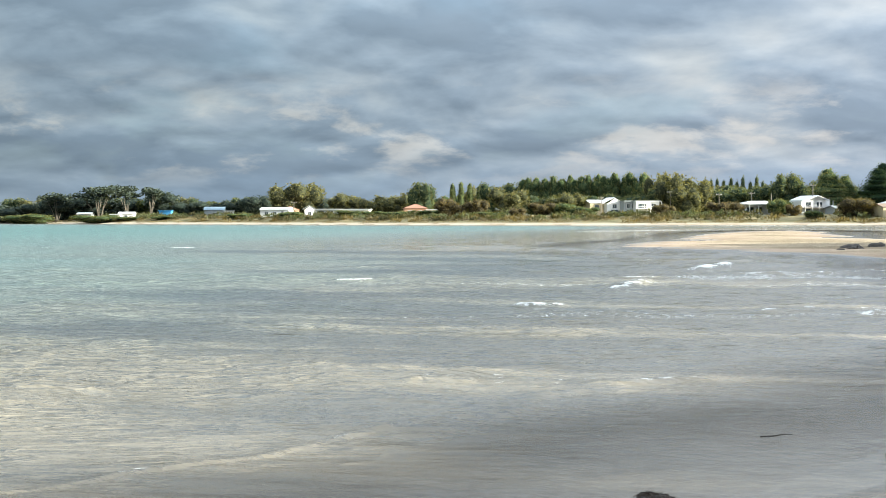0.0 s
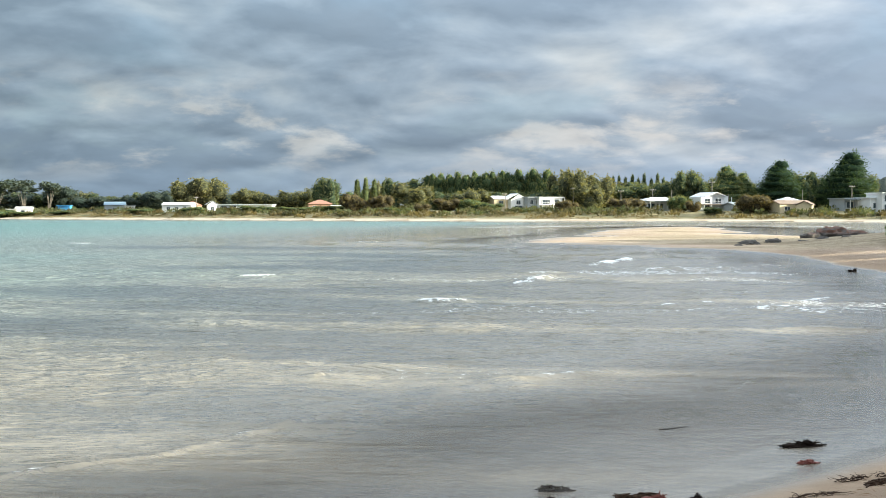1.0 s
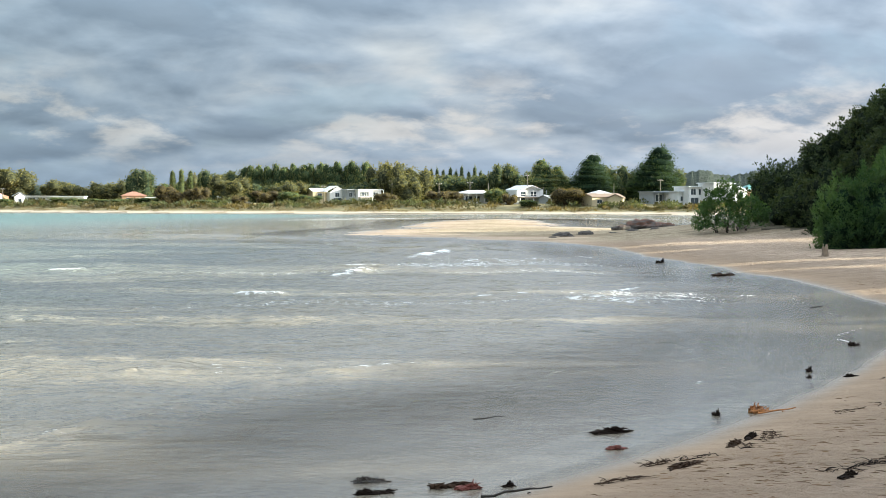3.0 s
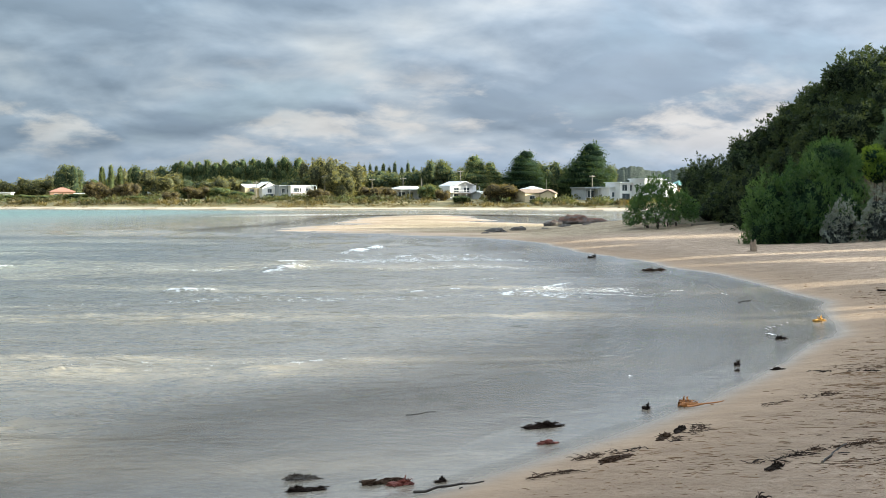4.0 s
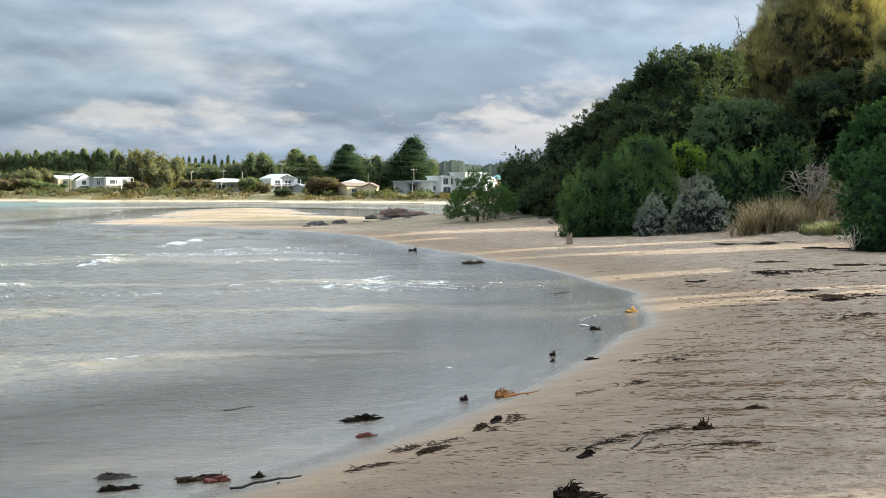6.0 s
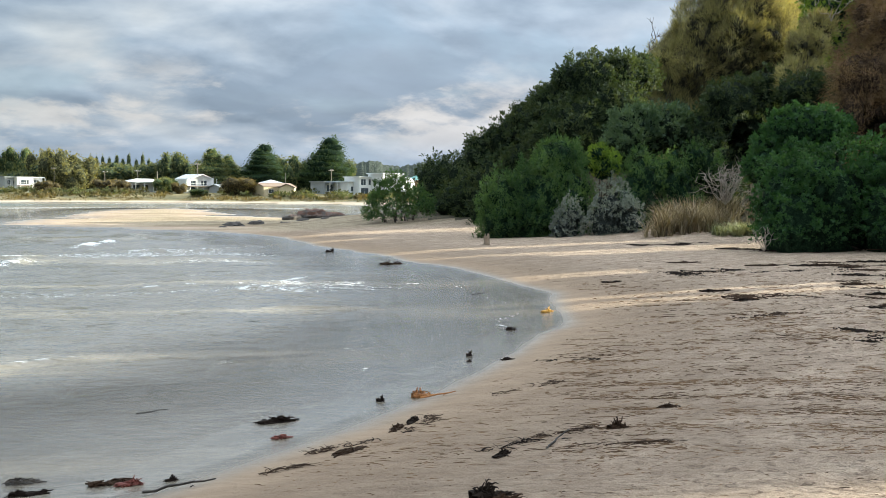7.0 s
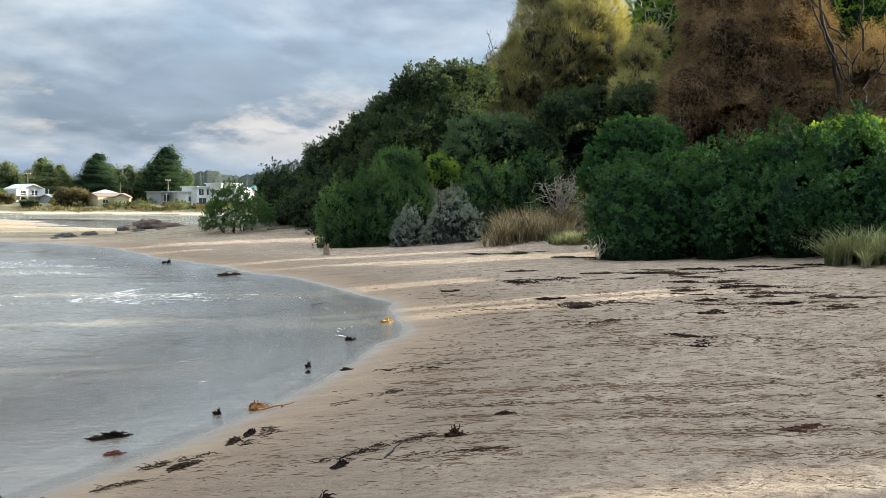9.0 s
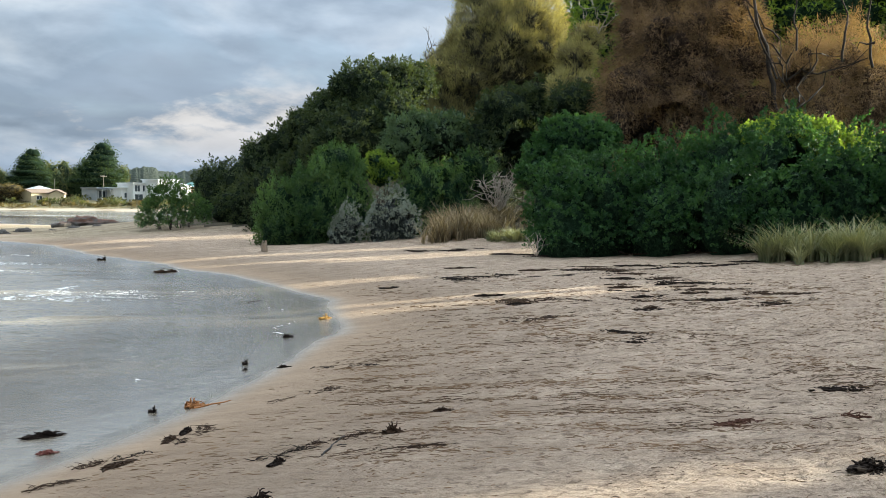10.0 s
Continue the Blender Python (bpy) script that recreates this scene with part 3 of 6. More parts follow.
        foam = np.maximum(foam, white * ends * np.exp(-((d - 0.1) / 0.14) ** 2) * np.clip(0.72 + 0.35 * wavy(x, y, 1.1, 80 + k), 0, 1.1))
    # white water along the mouth of the channel
    mouth = np.exp(-((depth - 0.5) / 0.35) ** 2) * smooth(y, 200, 260) * smooth(x, -30, 20) * smooth(y, 560, 440)
    foam = np.maximum(foam, 0.46 * mouth)
    me = mesh_from("sea", np.stack([x, y, z], 1), quads, WATER, True)
    depth = depth * (1 - 0.65 * smooth(x, 15, 60) * smooth(y, 125, 150))
    for key, values in (("depth", depth), ("foam", foam)):
        layer = me.attributes.new(key, "FLOAT", "POINT")
        layer.data.foreach_set("value", values.astype(np.float32))
    return tagged(new("water", me), "shallow turquoise sea with ripples and small breaking waves", "water", kind="structure")


make_sea()

# ================= plants =================
LANES = [  # gaps in the trees where the sun shines through: place across the light, half width, from and to along it on the ground, how far off the gap begins
    (31.9, 0.44, 9, 21, 22), (33.9, 0.34, 9, 20, 22), (42.9, 1.1, 10, 19, 22), (61.8, 0.8, 8, 33, 31), (9.8, 0.35, 3, 9, 20), (77.0, 1.6, 6, 16, 33),
    (32.4, 0.25, -12, 10, 22), (42.8, 0.3, -8, 10, 22), (23.9, 0.2, -15, 7, 20), (45.0, 4.0, 11.5, 26, 40), (45.6, 4.6, 10.5, 21, 45),
]


def in_lane(p, margin=0.0):
    """Which of these points stand in the way of a sunbeam that reaches the sand."""
    s = (math.cos(SUN_AZ), math.sin(SUN_AZ))
    across, along = -s[1] * p[:, 0] + s[0] * p[:, 1], s[0] * p[:, 0] + s[1] * p[:, 1]
    k = math.tan(SUN_EL)
    level = p[:, 2] - along * k
    hit = np.zeros(len(p), bool)
    for u, half, a, b, off in LANES:
        hit |= (np.abs(across - u) < half + margin) & (level < 0.2 - a * k + margin) & (level > 0.8 - b * k - margin) & (along > off)
    return hit


def unit(v):
    return v / np.maximum(np.linalg.norm(v, axis=1, keepdims=True), 1e-9)


def leaf_quads(p, way, length, width, rng, facing=None):
    """A folded leaf at each point, growing along its way; its upper face may be given."""
    k = len(p)
    side = unit(np.cross(way, rng.normal(size=(k, 3)) if facing is None else facing))
    lift = np.cross(side, way)
    size = rng.uniform(0.65, 1.3, (k, 1))
    l, w = length * size, width * size * 0.5
    v = np.stack([p, p + way * l * 0.5 + side * w + lift * w * 0.35, p + way * l, p + way * l * 0.5 - side * w + lift * w * 0.35], 1)
    return v.reshape(-1, 3), np.arange(4 * k).reshape(-1, 4)


def lobe_points(lobes, count, rng, low=-0.45):
    """Points on the outside of a heap of rounded lobes, with the way out at each."""
    lob = np.array(lobes, float)
    if lob.shape[1] == 4:
        lob = np.concatenate([lob, lob[:, 3:4], lob[:, 3:4]], 1)
    area = lob[:, 3] * lob[:, 4] + lob[:, 3] * lob[:, 5] + lob[:, 4] * lob[:, 5]
    pick = rng.choice(len(lob), count * 3, p=area / area.sum())
    d = unit(rng.normal(size=(count * 3, 3)))
    ok = d[:, 2] > low
    d, pick = d[ok], pick[ok]
    bump = 1 + 0.13 * np.sin(d[:, 0] * 7 + pick) * np.sin(d[:, 1] * 6 + 2 * pick) + 0.10 * np.sin(d[:, 2] * 11 + d[:, 0] * 9 + pick) + rng.normal(0, 0.05, len(d))
    p = lob[pick, :3] + d * lob[pick, 3:] * bump[:, None]
    buried = np.zeros(len(p), bool)
    for k in range(len(lob)):
        q = (p - lob[k, :3]) / (lob[k, 3:] * 0.86)
        buried |= ((q ** 2).sum(1) < 1) & (pick != k)
    p, d = p[~buried][:count], d[~buried][:count]
    return p, d


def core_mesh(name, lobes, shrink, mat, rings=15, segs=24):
    """Solid lumpy shells added inside a crown to block light and view."""
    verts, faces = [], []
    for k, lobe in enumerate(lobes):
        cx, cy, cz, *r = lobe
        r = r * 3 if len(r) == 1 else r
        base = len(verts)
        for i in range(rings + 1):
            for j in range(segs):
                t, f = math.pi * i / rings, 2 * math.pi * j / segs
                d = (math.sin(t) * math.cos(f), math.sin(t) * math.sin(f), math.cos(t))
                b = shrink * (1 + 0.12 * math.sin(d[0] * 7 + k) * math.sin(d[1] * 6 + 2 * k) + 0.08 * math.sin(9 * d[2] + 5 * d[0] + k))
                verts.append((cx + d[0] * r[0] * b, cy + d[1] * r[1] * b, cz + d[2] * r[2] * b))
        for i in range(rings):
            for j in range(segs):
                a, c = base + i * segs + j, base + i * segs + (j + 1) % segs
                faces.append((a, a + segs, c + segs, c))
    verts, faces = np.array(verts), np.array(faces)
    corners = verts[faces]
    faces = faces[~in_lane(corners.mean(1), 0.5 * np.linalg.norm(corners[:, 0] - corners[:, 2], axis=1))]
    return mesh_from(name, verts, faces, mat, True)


def crown_mesh(name, lobes, clumps, per, spread, length, width, mat, seed, up=0.35, loose=0.7, low=-0.45, skirt=0.0, shoot=0.0):
    """Clumps over the outside of the lobes. With shoot, each clump is a leafy shoot of that length, its leaves set round it; without, a brush of needles."""
    rng = np.random.RandomState(seed)
    p, d = lobe_points(lobes, clumps, rng, low)
    axis = unit(d + loose * rng.normal(size=d.shape) + np.array([0, 0, up]))
    own = rng.uniform(0.6, 1.35, (len(p), 1))
    p, d, axis, own = (np.repeat(q, per, 0) for q in (p, d, axis, own))
    k = len(p)
    if shoot:
        t = rng.uniform(0, 1, (k, 1)) ** 0.8
        out = rng.normal(size=d.shape)
        out = unit(out - (out * axis).sum(1, keepdims=True) * axis)
        p = p + axis * (t - 0.75) * shoot * own + out * 0.05 * shoot
        way = unit(axis * (0.25 + 0.75 * t) + out * (1.0 - 0.45 * t) + 0.18 * rng.normal(size=d.shape))
        face = unit(axis + 0.3 * out + 0.25 * rng.normal(size=d.shape))
    else:
        p = p + rng.normal(0, spread * 0.45, p.shape) + d * rng.uniform(-1.0, 0.5, (k, 1)) * spread
        way = unit(axis + 0.26 * rng.normal(size=d.shape))
        face = None
    ok = ~in_lane(p + way * 0.5 * length, 0.35 * length)
    if skirt:
        ok &= p[:, 2] > height(p[:, 0], p[:, 1]) + skirt * rng.uniform(0.4, 1.3, k)
    v, f = leaf_quads(p[ok], way[ok], length, width, rng, None if face is None else face[ok])
    return mesh_from(name, v, f, mat)


def limb_mesh(name, paths, mat, sides=7):
    """Tapered limbs: each path is points and the radius at its two ends."""
    verts, faces = [], []
    for points, r0, r1 in paths:
        pts = [Vector(q) for q in points]
        base, n = len(verts), len(pts)
        for i, q in enumerate(pts):
            along = (pts[min(i + 1, n - 1)] - pts[max(i - 1, 0)]).normalized()
            a = along.orthogonal().normalized()
            b = along.cross(a)
            r = r0 + (r1 - r0) * i / (n - 1)
            for j in range(sides):
                t = 2 * math.pi * j / sides
                verts.append(q + (a * math.cos(t) + b * math.sin(t)) * r * (1 + 0.12 * math.sin(3 * t + i)))
        for i in range(n - 1):
            for j in range(sides):
                c, e = base + i * sides + j, base + i * sides + (j + 1) % sides
                faces.append((c, e, e + sides, c + sides))
    return mesh_from(name, np.array([tuple(v) for v in verts]), np.array(faces), mat, True)


def wander(a, b, steps, bend, rng):
    """A crooked way from a to b."""
    a, b = np.array(a, float), np.array(b, float)
    out = [a + (b - a) * k / steps + (rng.normal(0, bend, 3) if 0 < k < steps else 0) for k in range(steps + 1)]
    return [tuple(q) for q in out]


def bush(name, lobes, clumps, per, leaf, mat, label, seed, spread=0.22, up=0.35, loose=0.7, category="shrub", core=0.84, stems=5, bark=BARK, group="", knobs=7, skirt=0.0, knob=1.0, shoot=None):
    """A shrub or tree: Empty at its foot, stems, solid dark core and crown."""
    lobes = [settle(l) for l in lobes]
    big_lobes, rnd = list(lobes), np.random.RandomState(seed + 900)
    for l in big_lobes:
        for k in range(knobs):
            d = unit(rnd.normal(size=(1, 3)))[0]
            d[2] = abs(d[2]) * 0.9 - 0.15
            q = [l[i] + d[i] * l[3 + i] * 0.88 for i in range(3)]
            f = rnd.uniform(0.24, 0.4) * knob
            lobes.append((*q, l[3] * f, l[4] * f, min(l[5], l[3]) * f))
    lob = np.array([l[:3] for l in big_lobes])
    x, y = float(lob[:, 0].mean()), float(lob[:, 1].mean())
    foot = (x, y, ground_z(x, y))
    thing = tagged(new(name), label, category, group)
    thing.location = foot
    rng = np.random.RandomState(seed)
    part_at(part("crown", crown_mesh("crown", lobes, clumps, per, spread, leaf[0], leaf[1], mat, seed, up, loose, skirt=skirt, shoot=(2.4 * leaf[0] if leaf[1] > 0.2 * leaf[0] else 0.0) if shoot is None else shoot)), thing)
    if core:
        part_at(tagged(part("shade_core", core_mesh("shade_core", lobes, core, HEARTS[mat.name], 9, 14)), kind="stuff"), thing)
    if stems:
        for k in range(stems):
            l = big_lobes[k % len(big_lobes)]
            q = (l[0] + rng.uniform(-0.4, 0.4) * l[3], l[1] + rng.uniform(-0.4, 0.4) * l[3])
            sx, sy = x + (q[0] - x) * 0.6, y + (q[1] - y) * 0.6
            way_up = wander((sx, sy, ground_z(sx, sy) - 0.1), (q[0], q[1], l[2] + 0.2 * l[3]), 5, 0.07 * l[3], rng)
            part_at(part("stem", limb_mesh("stem", [(way_up, 0.02 * l[3] + 0.02, 0.015)], bark)), thing)
    return thing


def settle(l):
    """Stretch a low lobe down to the ground."""
    r = l[3] * 0.93
    g, top = ground_z(l[0], l[1]) - 0.15, l[2] + r
    low = l[2] - r
    if len(l) == 4 and low - g < 2.2 and top - g > 0.4:
        return (l[0], l[1], g + 0.3 * (top - g), r, r, 0.7 * (top - g))
    return (*l[:3], r, r, r) if len(l) == 4 else l


def part_at(ob, thing):
    """Hang a part that was built at its place in the world under its thing."""
    ob.parent = thing
    ob.matrix_parent_inverse = Matrix.Translation(thing.location).inverted()
    return ob


# ---- scrub on the bank behind the beach ----
bush("coastal_shrub", [(38.52, 43.47, 3.3, 1.9), (38.94, 41.74, 3.43, 2.0), (37.39, 41.81, 2.21, 1.5), (41.21, 40.95, 3.69, 2.1), (40.3, 39.02, 2.6, 2.0),
                       (43.45, 38.58, 4.44, 2.2), (42.48, 39.64, 3.95, 2.0), (41.45, 36.31, 2.86, 2.1), (44.29, 36.06, 4.77, 2.1), (42.12, 33.98, 3.33, 2.0), (43.97, 33.24, 4.25, 2.2), (45.81, 32.43, 4.16, 2.1)],
     5600, 18, (0.13, 0.075), LEAF_GREEN, "large rounded glossy green coastal shrub at the edge of the sand", 11, stems=9, core=0.78, skirt=0.7, knobs=6, knob=0.7)
# extra crown: its bright leaves paint the sunlit top of the large shrub
bush("coastal_shrub", [(45.52, 38.49, 5.55, 1.2), (46.36, 37.47, 5.84, 1.3), (47.18, 36.44, 5.54, 1.3), (47.97, 35.41, 4.97, 1.2), (48.66, 34.46, 4.6, 1.2)], 1300, 14, (0.16, 0.09), LEAF_BRIGHT,
     "added yellow-green crown that paints sunlight on the large coastal shrub's top", 35, core=0.6, up=0.8)
bush("coastal_shrub", [(41.14, 46.52, 5.84, 1.42), (40.53, 47.03, 5.05, 1.24), (42.62, 46.37, 5.89, 1.42), (39.77, 46.52, 4.23, 1.15)], 1300, 16, (0.13, 0.075), LEAF_GREEN,
     "round bright-topped green shrub behind the larger one", 12)
bush("coastal_shrub", [(37.08, 66.38, 2.79, 1.7), (36.32, 65.66, 1.67, 1.2), (38.63, 65.5, 3.3, 1.9), (37.85, 64.8, 1.84, 1.3), (40.69, 65.43, 3.48, 1.8), (40.93, 66.46, 4.99, 1.6)],
     1700, 18, (0.17, 0.06), LEAF_SHOOT, "dense green shrub with upright shoots beside the sand", 13, up=1.1, loose=0.3, shoot=0.7, core=0.74)
bush("coastal_shrub", [(44.15, 66.78, 4.7, 0.85), (43.9, 66.97, 5.5, 0.6), (44.7, 66.91, 5.15, 0.6)], 260, 18, (0.17, 0.06), LEAF_BRIGHT, "sunlit yellow-green shrub top among darker scrub", 14, up=1.2, loose=0.35, shoot=0.62)
bush("coastal_shrub", [(46.01, 65.52, 4.39, 1.6), (44.88, 65.09, 3.01, 1.2), (48.02, 66.55, 4.43, 1.2), (48.43, 65.01, 3.9, 1.5), (50.47, 65.98, 5, 1.7)], 1000, 14, (0.17, 0.06), LEAF_SHOOT, "low green shrub behind silver saltbush", 15, up=1.0, loose=0.3, shoot=0.7, core=0.74)
bush("saltbush", [(39.25, 62.79, 2.03, 0.9), (38.59, 62.61, 1.62, 0.6)], 240, 16, (0.13, 0.05), LEAF_GREY, "small silver-grey saltbush on the sand's edge", 16, core=0.6, loose=0.7, shoot=0.36)
bush("saltbush", [(41.81, 62.33, 2.84, 1.2), (42.34, 61.37, 2.04, 0.9), (41.01, 62.27, 1.87, 0.8)], 420, 16, (0.13, 0.05), LEAF_GREY, "silver-grey saltbush between green shrub and dry grass", 17, core=0.6, loose=0.7, shoot=0.36)
bush("coastal_shrub", [(44.5, 98.43, 2.88, 1.9), (42.88, 98.05, 1.97, 1.2), (45.71, 96.78, 2.21, 1.5), (43.88, 96.52, 1.54, 1.1)], 900, 14, (0.19, 0.085), LEAF_SHOOT,
     "spreading green shrub with bare lower twigs by the rocks", 18, core=0, skirt=0.5, stems=14, shoot=0.6)
bush("coastal_shrub", [(52.83, 105.55, 4.41, 2.2), (52.59, 107.89, 4.93, 1.8), (53.46, 102.99, 4.89, 2.2), (50.79, 99.86, 2.43, 1.8), (50.6, 95.46, 3.39, 2.2)], 1100, 11, (0.25, 0.1), LEAF_DARK,
     "dark green scrub on the low dune", 19)
bush("coastal_tree", [(49.98, 92.39, 6.07, 2.2), (51.44, 90.44, 7.18, 2.4), (47.98, 87.78, 4.22, 2.2), (49.39, 84.7, 5.48, 2.6), (52.27, 88.8, 8.92, 1.9)], 1500, 11, (0.26, 0.1), LEAF_DARK,
     "dense dark olive coastal tree on the dune", 20, category="tree")
bush("coastal_tree", [(51.36, 83.52, 8.65, 2.6), (53.13, 82.41, 10.99, 2.7), (51.18, 80.1, 7.48, 2.8), (55.45, 82.09, 11.52, 2.4), (53.44, 79.82, 8.78, 2.6), (49.45, 81.17, 6.64, 2.2), (57.82, 82.89, 12.13, 1.8), (51.85, 85.56, 9.62, 2.0), (50.7, 87.4, 8.36, 1.8)], 2700, 11, (0.26, 0.1), LEAF_DARK,
     "tall dark olive coastal tree with sunlit top", 21, category="tree")
bush("coastal_shrub", [(51.56, 73.84, 7.08, 2.2), (50.21, 73.56, 5.88, 1.7), (53.3, 72.6, 7.29, 2.0)], 1000, 12, (0.24, 0.1), LEAF_TEAL, "blue-green shrub in the shade of trees", 22, up=0.9, loose=0.5)
bush("coastal_shrub", [(54.86, 71.44, 6.53, 2.2), (57.3, 70.79, 8.73, 2.6), (53.93, 68.36, 4.92, 2.0), (56.31, 67.73, 6.47, 2.2), (59.75, 70.07, 9.78, 2.2), (58.21, 63.43, 8.79, 2.2), (55.54, 57.71, 6.68, 2.0), (56.06, 62.67, 9.19, 1.6)], 2000, 12, (0.24, 0.1), LEAF_DARK,
     "dark shrub mass in the shade of trees", 23)
bush("she_oak", [(67.41, 89.52, 13.16, 3.6), (70.31, 88.56, 15.68, 4.8), (72.63, 87.97, 17.74, 4.1), (73.31, 86.1, 15.2, 3.5), (66.06, 89.28, 9.96, 2.9), (71.51, 90.15, 21.55, 3.4)], 5200, 18, (0.5, 0.035), NEEDLE_OLIVE,
     "domed olive-brown she-oak with fine upright needles", 24, spread=0.3, up=1.0, loose=0.45, category="tree", core=0.82)
bush("she_oak", [(59.9, 67.29, 10.79, 1.5), (60.83, 67.79, 12.82, 1.3), (62.07, 68.02, 14.29, 1.1)], 700, 18, (0.4, 0.03), NEEDLE_OLIVE, "small olive she-oak with sunlit needle tips", 25, core=0.8, spread=0.25, up=1.0, loose=0.45, category="tree")
bush("she_oak", [(53.44, 54.17, 9.24, 2.5), (55.71, 53.3, 11.58, 3.2), (55.4, 55.05, 12.54, 2.2), (56.1, 51.43, 8.89, 2.5), (57.96, 52.35, 13.29, 2.7), (56.66, 55.19, 15.15, 2.8), (52.3, 53.88, 7.25, 1.8), (53.48, 51.29, 7.03, 2.2), (52.5, 52.28, 6.56, 2.0), (54.64, 50.05, 6.55, 2.0), (58.19, 50.59, 10.88, 1.9), (57.76, 49.56, 8.55, 1.7)], 5600, 16, (0.38, 0.024), NEEDLE_BROWN,
     "big dark brown she-oak with drooping needles", 26, spread=0.4, up=-0.5, loose=0.7, category="tree", core=0.84)
rusty = bush("she_oak", [(62.64, 49.95, 10.46, 2.6), (64.19, 47.95, 11.07, 2.6), (61.87, 47.7, 8.32, 2.0), (64.49, 45.84, 9.63, 2.6), (59.53, 49.01, 7.96, 1.5)], 3200, 16, (0.38, 0.024), NEEDLE_RUST,
     "rusty brown she-oak thicket lit from behind", 27, spread=0.4, up=-0.2, loose=0.8, category="tree", core=0.78)
rng_limb = np.random.RandomState(8)
for points, r in ((((57.89, 47.86, 8.15), (57.57, 48.24, 10.96), (57.11, 48.78, 13.79), (56.83, 49.11, 16.29)), 0.14), (((57.57, 47.62, 9.98), (56.96, 48.34, 12.17), (56.49, 48.89, 14.05)), 0.07),
                  (((57.8, 47.66, 12.17), (57, 48.6, 13.76), (56.19, 49.54, 15.04)), 0.05), (((58.53, 47.08, 11.55), (58.42, 47.22, 13.42), (58.77, 46.78, 15.56)), 0.06),
                  (((60.41, 45.49, 10.93), (60.56, 45.28, 13.09), (60.36, 45.55, 15.57)), 0.07), (((60.97, 43.89, 10.53), (60.78, 44.15, 12.68), (61.04, 43.79, 15.4)), 0.08)):
    bent = [q for a, b in zip(points, points[1:]) for q in wander(a, b, 4, 0.07, rng_limb)]
    part_at(part("limb", limb_mesh("limb", [(bent, r, r * 0.5)], BARK_DARK)), rusty)
bush("coastal_tree", [(67.01, 71.63, 16.27, 2.6), (69.5, 70.63, 17.42, 3.2), (67.84, 69.46, 13.03, 3.0), (68.06, 73.39, 18.03, 2.4)], 1300, 11, (0.28, 0.12), LEAF_BRIGHT,
     "sunlit green tree crown behind she-oaks", 28, category="tree", core=0.8)
bush("coastal_tree", [(69.82, 60.07, 15.86, 3.8), (68.55, 63, 15.68, 3.6), (71.97, 57.49, 14.62, 3.8), (68.37, 60.22, 11.94, 3.4), (72.26, 58.72, 17.08, 3.6)], 1500, 11, (0.28, 0.12), LEAF_BRIGHT,
     "sunlit green tree crown behind rusty she-oaks", 29, category="tree", core=0.8)
bush("coastal_tree", [(73.97, 54.91, 15.28, 3.8), (76.23, 51.73, 15.87, 4.0), (73.44, 52.24, 11.29, 3.6), (71.98, 54.22, 10.98, 3.4), (75.01, 49.97, 10.86, 4.0)], 1500, 11, (0.28, 0.12), LEAF_BRIGHT,
     "sunlit green tree crown at the back of the scrub", 30, category="tree", core=0.8)
# trees hidden behind the bank, added to shade the boulders and the spit
for k, (x, y) in enumerate(((74, 112), (84, 120), (96, 126), (110, 132), (86, 106), (64, 98), (70, 104), (68, 93))):
    z = ground_z(x, y)
    bush("coastal_tree", [(x, y, z + 2.5, 4.5), (x + 2, y + 2, z + 5.0, 3.6)], 420, 8, (0.5, 0.22), LEAF_DARK, "unseen coastal tree added on the dune to shade the spit", 140 + k, spread=0.5, category="tree", core=0.9, stems=3, knobs=2)
for k, (x, y, top) in enumerate(((80, 80, 15.0), (88, 76, 17.0), (76, 87, 17.0), (84, 90, 19.0))):
    z = ground_z(x, y)
    bush("coastal_tree", [(x, y, z + 2.5, 5.0), (x + 2, y + 2, (z + top) / 2, 4.6), (x, y + 1, top - 3.2, 4.0)], 520, 9, (0.5, 0.22), LEAF_DARK, "dark coastal tree at the back of the scrub", 160 + k, spread=0.5, category="tree", core=0.9, stems=3, knobs=2)
# more of the same wood beyond the edge of the view, which shades the beach
rng_wood = np.random.RandomState(5)
for k in range(13):
    y = -52 + 7.0 * k
    x = 74 + rng_wood.uniform(-3, 3)
    r = rng_wood.uniform(4.6, 5.4)
    z = ground_z(x, y)
    over = y * 0.974 + x * 0.225
    top = (21.2 if 10 < over < 24 else 22.4) + rng_wood.uniform(-0.8, 0.8)
    bush("coastal_tree", [(x, y, z + 3.0, r), (x + 3, y + 2.5, (z + top) / 2, r * 0.95), (x + 1, y - 2, top - r * 0.8, r * 0.8)], 500, 8, (0.6, 0.25), LEAF_DARK, "dark coastal tree in the belt behind the beach", 100 + k, spread=0.5, category="tree", core=0.93, stems=3, knobs=0)


